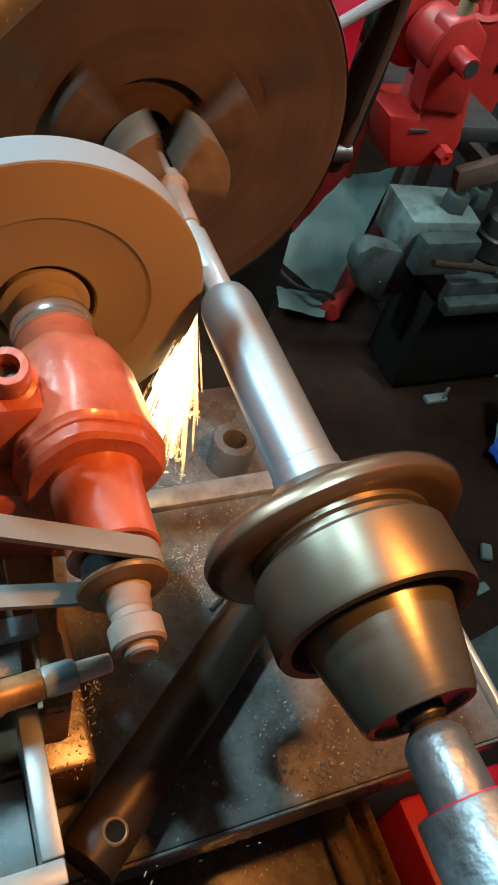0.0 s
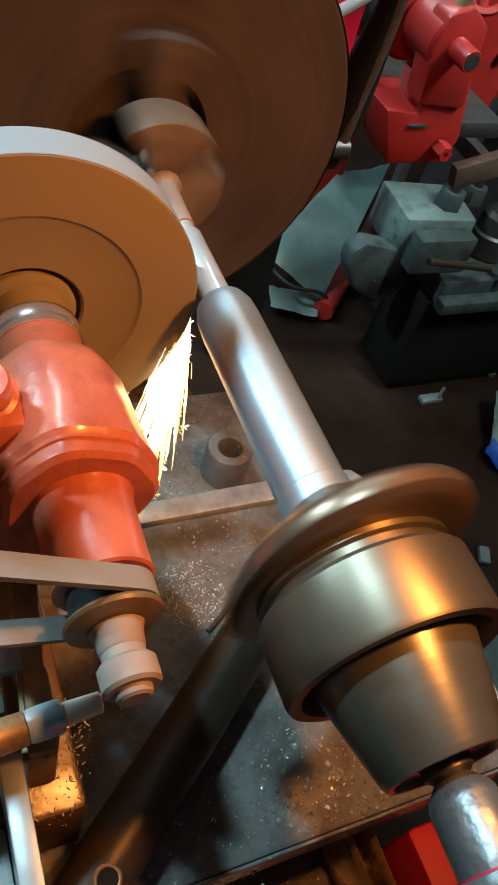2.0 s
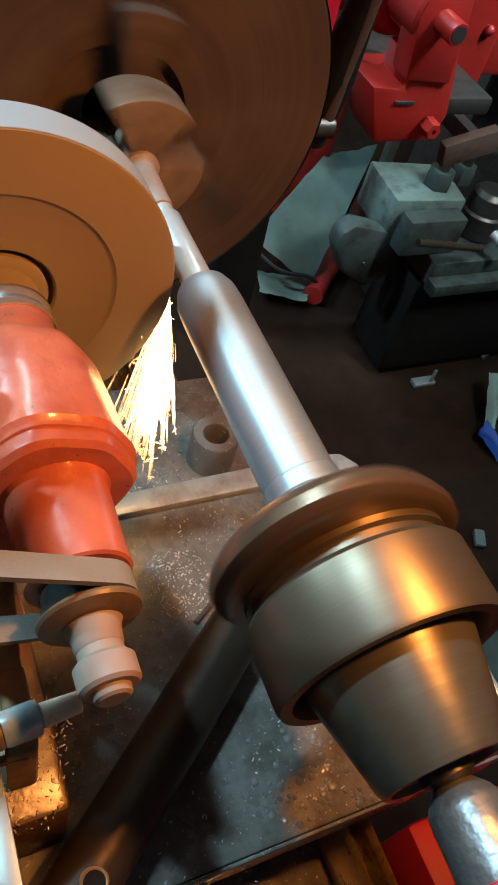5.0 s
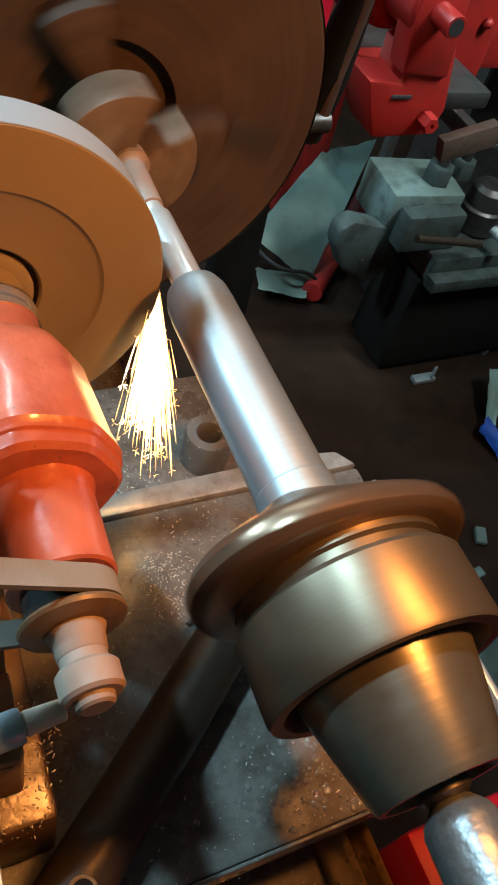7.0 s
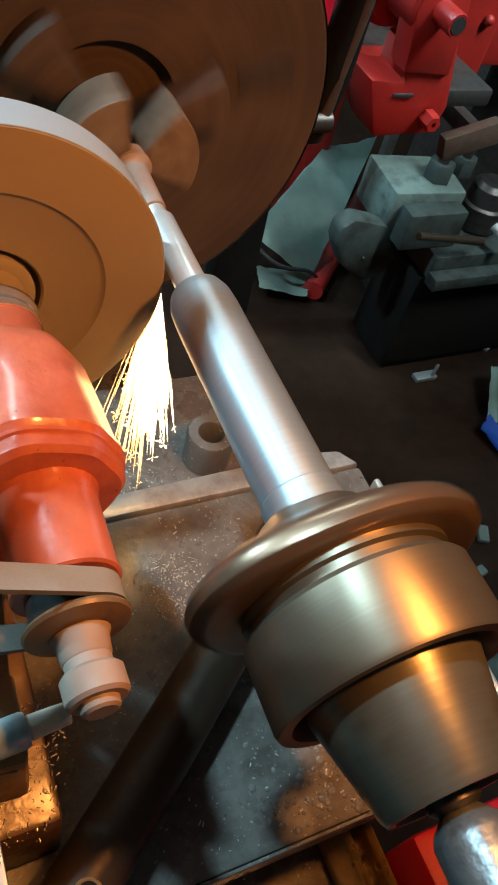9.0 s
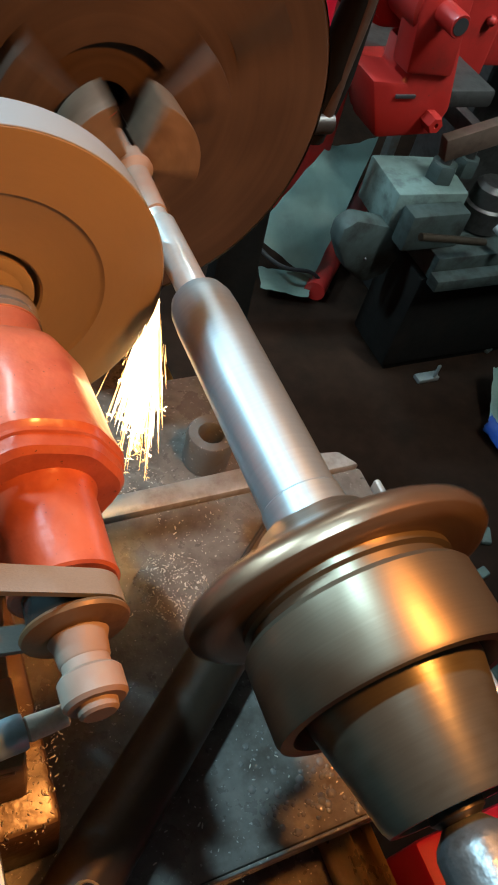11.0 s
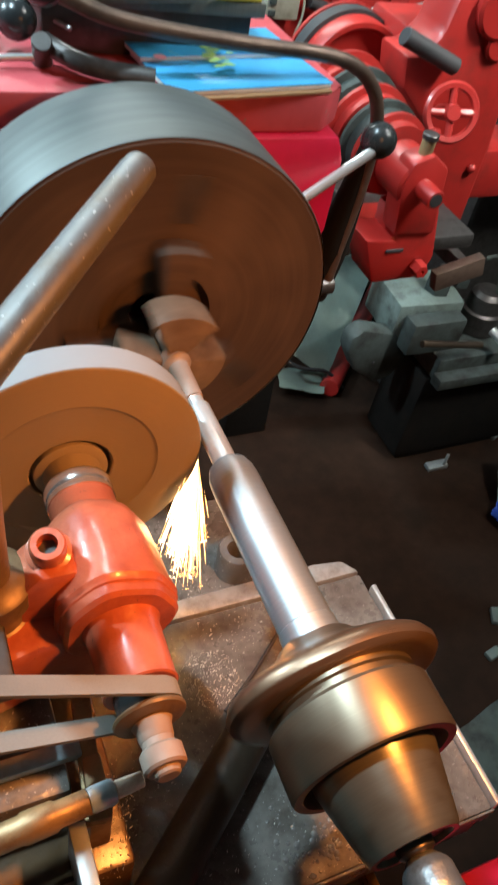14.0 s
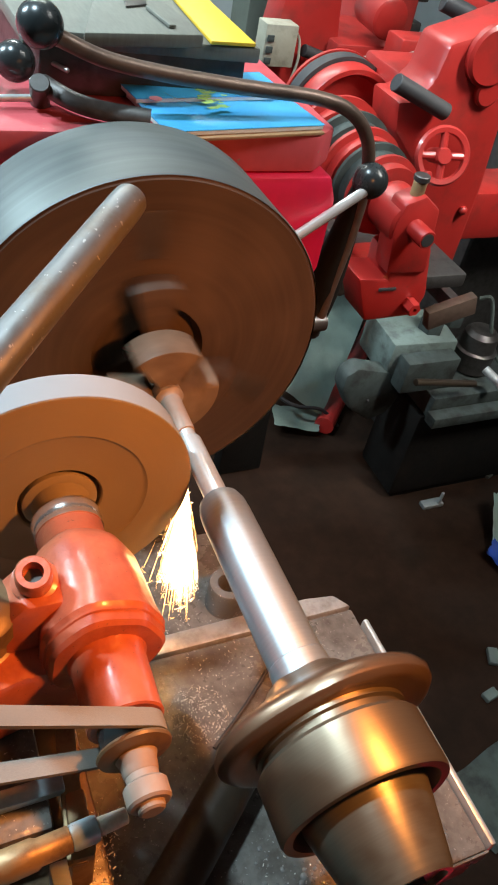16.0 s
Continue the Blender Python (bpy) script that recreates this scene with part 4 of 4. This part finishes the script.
def build_red_machine():
    t = thing("red_shaping_machine", (0.72, 0.62, 0.0), "big glossy red cast machine with a spoked handwheel", "machine")
    part("column", prism([(0.707, 0.662), (0.757, 0.677), (0.756, 0.842), (0.745, 0.964), (0.787, 1.046), (0.739, 1.135), (0.649, 1.098), (0.595, 1.080), (0.587, 1.027), (0.560, 0.997), (0.532, 0.996), (0.543, 0.948), (0.611, 0.882), (0.652, 0.783)], 0.485, 0.57, 0.010, "y"), MACHINE_RED, t)
    part("leg", box(0.98, 1.22, 0.70, 0.84, 0.0, 0.90, 0.01), DARK_STEEL, t, "dark oily leg")
    part("rear_frame", box(0.68, 1.22, 0.575, 0.69, 0.70, 0.80, 0.01), MACHINE_RED, t)
    part("cover_boss", lathe([(0, 0.024), (0.006, 0.024), (0.009, 0.020)], (0.688, 0.4845, 1.017), (0.688, -1, 1.017), 28), MACHINE_RED, t)
    part("top_boss", lathe([(0, 0.045), (0.010, 0.045), (0.014, 0.040)], (0.671, 0.4845, 1.069), (0.671, -1, 1.069), 36), MACHINE_RED, t)
    part("slide_rail", cyl((0.5111, 0.4760, 1.0268), (0.6089, 0.4660, 0.9895), 0.013), BLACK_RUBBER, t, "dark oily slide")
    part("slide_rail", cyl((0.6263, 0.5700, 1.0104), (0.7059, 0.5700, 0.9840), 0.013), DARK_STEEL, t, "dark oily slide")
    part("cross_bed", box(0.577, 0.771, 0.571, 0.68, 0.905, 1.011, 0.008), MACHINE_RED, t)
    # handwheel: rim, hub and four spokes
    c = Vector((0.596, 0.425, 0.939))
    n = Vector((-0.25, -0.9, 0.35)).normalized()
    w = part("handwheel", lathe([(-0.006, 0.037), (-0.003, 0.0435), (0.003, 0.0445), (0.007, 0.041), (0.006, 0.034), (0.0, 0.0325), (-0.006, 0.037)], c, c + n, 48, closed=False), MACHINE_RED, t, "red spoked handwheel")
    part("hub", lathe([(-0.045, 0.011), (0.006, 0.013), (0.012, 0.011), (0.012, 0.004)], c, c + n, 28), MACHINE_RED, w)
    u = n.orthogonal().normalized()
    for k in range(4):
        d = Matrix.Rotation(radians(45 + 90 * k), 3, n) @ u
        part("spoke", tube([c + d * 0.008, c + d * 0.036], 0.0062, 10), MACHINE_RED, w)
    part("handle_grip", cyl(c + u * 0.039 + n * 0.006, c + u * 0.039 + n * 0.026, 0.006), MACHINE_RED, w)
    # rollers and arms on the far side
    for a, b, r in (((0.7930, 0.8000, 1.0639), (0.8501, 0.7800, 1.0483), 0.0165), ((0.8009, 0.8000, 1.0157), (0.8592, 0.7700, 0.9940), 0.012)):
        part("roller", cyl(a, b, r), BLACK_RUBBER, t, "dark rubber-covered roller")
    part("arm_block", box(0.730, 0.839, 0.80, 0.86, 0.949, 0.996, 0.006), MACHINE_RED, t)
    part("arm", tube([(0.8797, 0.8400, 0.9677), (1.0085, 0.8400, 1.0010)], 0.017, 14), MACHINE_RED, t)
    part("arm", tube([(0.8332, 0.8400, 1.0623), (0.9956, 0.8400, 1.0270)], 0.020, 14), MACHINE_RED, t)
    part("pointer", prism([(0.693, 0.968), (0.771, 0.987), (0.781, 0.962)], 0.775, 0.785, 0.002, "y"), CAST_STEEL, t, "grey steel pointer")
    part("drive_rod", cyl((0.5877, 0.7800, 0.9622), (0.8447, 0.7800, 0.9713), 0.0045), CAST_STEEL, t, "thin grey rod")
    part("oiler", ball((0.7271, 0.4810, 0.8170), 0.008), MACHINE_RED, t)
    part("guard_plate", box(0.575, 0.665, 0.30, 0.318, 0.715, 0.750, 0.002, turn=Matrix.Rotation(radians(-16), 3, "Y")), RUSTY_ROD, t, "dark red-brown sheet guard")
    part("guard_stay", box(0.635, 0.655, 0.3185, 0.4845, 0.715, 0.74, 0.002), DARK_STEEL, t)


build_red_machine()


def build_far_machine():
    t = thing("red_milling_head", (0.68, 1.1, 0.0), "red painted machine column with a round motor housing", "machine")
    part("column", prism([(0.57, 0.0), (0.74, 0.0), (0.74, 0.86), (0.72, 0.96), (0.70, 1.12), (0.60, 1.12), (0.578, 0.95), (0.565, 0.88)], 1.02, 1.10, 0.01, "y"), MACHINE_RED, t)
    part("motor", lathe([(0, 0.034), (0.004, 0.040), (0.10, 0.042), (0.11, 0.036)], (0.80, 0.96, 0.985), (0.83, 1.3, 1.0), 40), MACHINE_RED, t, "round red motor housing")
    part("knee", box(0.70, 0.86, 0.98, 1.20, 0.86, 0.93, 0.008), MACHINE_RED, t)
    part("lever", cyl((0.63, 0.99, 0.91), (0.72, 1.00, 0.885), 0.012), BLACK_RUBBER, t, "dark rubber grip")
    part("back_frame", box(0.86, 0.92, 1.05, 1.35, 0.0, 1.15, 0.008), MACHINE_RED, t)
    for z in (0.93, 1.0, 1.06):
        part("bracket_hook", box(0.921, 0.95, 1.06, 1.10, z, z + 0.03, 0.004), DARK_STEEL, t)
    s = thing("switch_box", (0.533, 0.985, 0.879), "cream and grey electrical switch box with a cable", "switch box")
    part("case", box(0.533, 0.604, 0.975, 1.019, 0.879, 0.958, 0.003), BEIGE, s)
    for k in range(3):
        part("button_panel", box(0.537, 0.551, 0.970, 0.9745, 0.885 + 0.021 * k, 0.897 + 0.021 * k, 0.001), GREY_CAST, s, "dark button panel")
    part("cable", tube([(0.603, 0.99, 0.948), (0.614, 0.985, 0.928), (0.616, 0.98, 0.889), (0.606, 0.98, 0.849)], 0.003, 8), BEIGE, s)
    solo("column", box(0.885, 0.965, 1.85, 1.98, 0.0, 2.9, 0.006), CURTAIN, (0.97, 1.9, 0), "dull green painted square column", "column", kind="structure")
    f = thing("steel_rack", (1.05, 1.25, 0.0), "grey steel rack frame behind the machines", "rack")
    for x, y in ((1.0, 1.25), (1.3, 1.3)):
        part("upright", box(x - 0.015, x + 0.015, y - 0.015, y + 0.015, 0.0, 1.1, 0.002), ZINC, f)
    part("rail", box(0.98, 1.34, 1.255, 1.285, 0.86, 0.885, 0.002), ZINC, f)


build_far_machine()


# ---- beside the lathe ----
def build_grey_machine():
    t = thing("grey_compound_slide", (0.86, 0.62, 0.0), "dull grey-green cast slide of another lathe with clamp nuts", "machine")
    # shade under the slide is put into the bed's colour
    part("bed", box(0.86, 1.30, 0.51, 0.66, 0.02, 0.285, 0.01), BLACK_AND_SHADE, t, "bed with the shade under the slide put into its colour")
    part("slide", box(0.87, 1.30, 0.50, 0.66, 0.286, 0.345, 0.006), GREY_CAST, t)
    part("ledge", box(0.86, 1.30, 0.465, 0.4995, 0.286, 0.315, 0.004), GREY_CAST, t)
    part("tool_block", prism([(0.775, 0.58), (0.94, 0.57), (0.96, 0.70), (0.785, 0.72)], 0.35, 0.448, 0.006, "z"), GREY_DIM, t, "pale grey-green block")
    part("tool_block", box(0.79, 0.93, 0.53, 0.575, 0.346, 0.43, 0.006), GREY_CAST, t)
    part("rounded_casting", prism([(0.67, 0.338), (0.67, 0.377), (0.698, 0.397), (0.791, 0.373), (0.84, 0.297), (0.819, 0.246), (0.77, 0.229), (0.706, 0.276)], 0.575, 0.625, 0.012, "y"), GREY_CAST, t)
    part("pin_hole", ball((0.7473, 0.5745, 0.2998), 0.0035, u=12, v=8), BLACK_RUBBER, t)
    for x, y, r in ((0.895, 0.625, 0.030), (0.965, 0.640, 0.026)):
        nut = part("clamp_nut", hexnut((x, y, 0.4485), (x, y, 0.485), r, 0.45), GREY_CAST, t)
        part("stud", cyl((x, y, 0.45), (x, y, 0.51), r * 0.42), DARK_STEEL, nut)
    part("round_post", lathe([(0, 0.05), (0.05, 0.05), (0.055, 0.044), (0.09, 0.040), (0.10, 0.03)], (1.03, 0.60, 0.35), (1.03, 0.60, 2), 40), DARK_STEEL, t)
    part("screw_end", cyl((1.0, 0.52, 0.40), (1.02, 0.47, 0.385), 0.010), CAST_STEEL, t)
    part("feed_bar", cyl((0.7826, 0.4880, 0.4174), (0.9533, 0.4880, 0.3891), 0.008), BAR_STEEL, t, "oil-black feed bar")
    part("hose", tube([(0.9979, 0.6200, 0.5245), (1.0172, 0.6000, 0.5284), (1.0505, 0.5800, 0.4207), (1.0962, 0.5700, 0.3636)], 0.005, 8), GREY_DIM, t, "grey-green hose")
    part("leg", box(0.88, 1.28, 0.52, 0.64, 0.0, 0.019, 0.002), BLACK_AND_SHADE, t)


build_grey_machine()


def build_sheets():
    def slab(corners, thick):
        b = bmesh.new()
        n = 10
        rng = random.Random(2)
        c = [Vector(v) for v in corners]
        grid = []
        for i in range(n + 1):
            row = []
            for j in range(n + 1):
                u, v = i / n, j / n
                p = c[0].lerp(c[1], u).lerp(c[3].lerp(c[2], u), v)
                p.z += 0.004 * math.sin(6 * u + 2 * v)
                if i in (0, n) or j in (0, n):
                    p += Vector((rng.uniform(-1, 1), rng.uniform(-1, 1), 0)) * 0.003
                row.append(b.verts.new(p))
            grid.append(row)
        for i in range(n):
            for j in range(n):
                b.faces.new((grid[i][j], grid[i + 1][j], grid[i + 1][j + 1], grid[i][j + 1]))
        bmesh.ops.solidify(b, geom=list(b.faces), thickness=thick)
        return b
    solo("grey_green_sheet", slab([(0.640, 0.867, 0.15), (0.800, 0.795, 0.055), (1.085, 1.093, 0.25), (0.908, 1.058, 0.25)], 0.006), GREY_SHEET, (0.8, 0.9, 0.0), "torn grey-green sheet leaning beside the machine", "sheet")
    solo("cardboard_sheet", slab([(0.671, 0.807, 0.030), (0.781, 0.759, 0.030), (0.84, 0.86, 0.02), (0.70, 0.90, 0.02)], 0.005), GREY_SHEET, (0.7, 0.78, 0.0), "flat grey-green sheet lying on the floor", "sheet")
    solo("black_cable", tube([(0.655, 0.87, 0.125), (0.69, 0.83, 0.10), (0.73, 0.81, 0.085), (0.80, 0.80, 0.07), (0.86, 0.79, 0.01)], 0.005, 10), BLACK_RUBBER, (0.75, 0.81, 0.0), "black cable running over the sheet", "cable")
    solo("red_pipe", tube([(0.806, 0.778, 0.030), (1.250, 1.249, 0.050)], 0.027, 16), MACHINE_RED, (0.95, 0.95, 0.0), "red painted pipe lying on the floor", "pipe")
    chip = box(-0.03, 0.03, -0.012, 0.012, 0, 0.012, 0.002)
    chip = box(0.012, 0.02, -0.01, -0.004, 0.008, 0.05, 0.002, bm=chip)
    bmesh.ops.translate(chip, verts=chip.verts, vec=(0.973, 0.468, 0.001))
    solo("broken_bracket", chip, ZINC, (0.973, 0.468, 0.001), "small pale broken bracket on the floor", "bracket")
    solo("blue_rag", slab([(1.02, 0.20, 0.012), (1.06, 0.24, 0.012), (1.05, 0.31, 0.03), (1.01, 0.28, 0.02)], 0.004), BLUE_CLOTH, (1.03, 0.25, 0), "crumpled bright blue plastic scrap", "scrap")
    solo("floor_plate", slab([(0.60, -0.16, 0.008), (0.62, -0.30, 0.008), (1.2, -0.2, 0.01), (1.2, -0.02, 0.01)], 0.006), GREY_DIM, (0.8, -0.15, 0), "scuffed grey sheet lying on the floor", "sheet")

    solo("grey_rag", slab([(1.0271, 0.2775, 0.0120), (1.0591, 0.2782, 0.0120), (1.1617, 0.4160, 0.0620), (1.1110, 0.4180, 0.0620)], 0.02), GREY_SHEET, (1.1110, 0.4180, 0.0000), "crumpled pale grey rag on the floor", "rag")
    for x, y, r, turn in ((1.199, 0.524, 0.014, 0.4), (0.860, 0.039, 0.020, 1.1), (0.799, -0.036, 0.018, 0.2), (1.033, 0.708, 0.008, 0.9)):
        chunk = box(-r, r, -r * 0.6, r * 0.6, 0, r * 0.7, r * 0.2, turn=Matrix.Rotation(turn, 3, "Z"))
        bmesh.ops.translate(chunk, verts=chunk.verts, vec=(x, y, 0.001 - min(v.co.z for v in chunk.verts)))
        solo("metal_offcut", chunk, GREY_DIM, (x, y, 0.001), "small grey metal offcut on the floor", "offcut", "offcuts on the floor")


build_sheets()


# ---- sparks ----
def spark_burst(seed, count, length, spread, lean, thick, material, name):
    """Thin tapering streaks that fan out below the contact of wheel and shaft; some end in a small star."""
    rng = random.Random(seed)
    out = []
    for _ in range(count):
        a, b = rng.gauss(lean[0], spread[0]), rng.gauss(lean[1], spread[1])
        d = Vector((a, b, -1)).normalized()
        s0 = rng.uniform(0.0, 0.5) ** 1.3 * length
        s1 = min(length * 1.05, s0 + length * rng.uniform(0.06, 0.42))
        p0 = d * s0
        p1 = d * s1 + Vector((0, 0, -0.006 * rng.random()))
        w = thick * rng.uniform(0.5, 1.3)
        out.append((p0, p1, w))
        if rng.random() < 0.45:
            for _k in range(5):
                q = Vector((rng.gauss(0, 1), rng.gauss(0, 1), rng.gauss(0, 1))).normalized()
                out.append((p1, p1 + q * rng.uniform(0.002, 0.005), w * 0.7))
    verts, faces = [], []
    for p0, p1, w in out:
        d = (p1 - p0).normalized()
        u = d.orthogonal().normalized() * w
        v = d.cross(u).normalized() * w
        mid = p0.lerp(p1, 0.75)
        k = len(verts)
        verts += [p0, mid + u, mid - u * 0.5 + v * 0.87, mid - u * 0.5 - v * 0.87, p1]
        for i in range(3):
            j = (i + 1) % 3
            faces += [(k, k + 1 + i, k + 1 + j), (k + 4, k + 1 + j, k + 1 + i)]
    mesh = bpy.data.meshes.new(name)
    mesh.from_pydata([tuple(v) for v in verts], [], faces)
    mesh.materials.append(material)
    ob = new(name, mesh)
    ob.location = CONTACT
    return ob


CONTACT = Vector((-0.0115, -0.152, 0.943))
sparks = thing("spark_stream", CONTACT, "stream of glowing yellow sparks falling from the grinding wheel", "sparks", kind="stuff")
bursts = []
for seed, count, length, spread, lean, thick, material, name in (
        (1, 70, 0.095, (0.05, 0.05), (-0.05, -0.13), 0.0006, SPARK_CORE, "short_sparks"), (2, 230, 0.182, (0.058, 0.06), (-0.05, -0.13), 0.00065, SPARK_CORE, "spark_core"),
        (3, 170, 0.205, (0.085, 0.08), (-0.05, -0.14), 0.0004, SPARK, "spark_streaks"), (4, 16, 0.150, (0.10, 0.08), (-0.03, -0.12), 0.00035, SPARK, "stray_sparks")):
    b = spark_burst(seed, count, length, spread, lean, thick, material, name)
    b.parent = sparks
    b.location = (0, 0, 0)
    tagged(b, kind="stuff")
    bursts.append(b)


# ---- what moves ----
def motions():
    """The carriage feeds along y; chuck, workpiece and wheel spin; the sparks flicker."""
    for ob in carriage_things + [sparks]:
        x, y, z = ob.location
        walk(ob, [(t, pose(x, y + SPEED * (t - 8), z)) for t in (0, 8, 16)])
    # ten thirds of a turn a second and a slow drift
    drift = [(0, 0), (1.5, 130), (3.5, 300), (7.0, 560), (9.0, 705), (11.9, 900), (12.5, 950), (14.0, 1010), (15.5, 1110), (16.0, 1143)]
    turns = [(k / 20, -60.0 * k - float(np.interp(k / 20, [d[0] for d in drift], [d[1] for d in drift]))) for k in range(321)]
    for ob in (chuck, workpiece):
        x, y, z = ob.location
        walk(ob, [(t, pose(x, y, z, 0, a, 0)) for t, a in turns])
    x, y, z = grinding_wheel.location
    walk(grinding_wheel, [(t, pose(x, y, z, 0, a, 0)) for t, a in turns])
    rng = random.Random(9)
    # how many of the four bursts are fed in each tenth of a second in which the wheel barely bites
    weak = {5: 1, 6: 1, 9: 2, 10: 2, 11: 0, 12: 0, 13: 0, 14: 0, 15: 0, 16: 0, 17: 2, 18: 2, 25: 1, 26: 2, 29: 1, 30: 1, 31: 2, 41: 2, 42: 1, 82: 1, 83: 2}
    rank = (1, 3, 2, 0)
    for need, ob in zip(rank, bursts):
        walk(ob, [(k / 10, pose(0, 0, -0.21 if weak.get(k, 3) < need else 0, rng.uniform(-2, 2), rng.uniform(-2, 2), rng.uniform(-25, 25))) for k in range(161)])


motions()
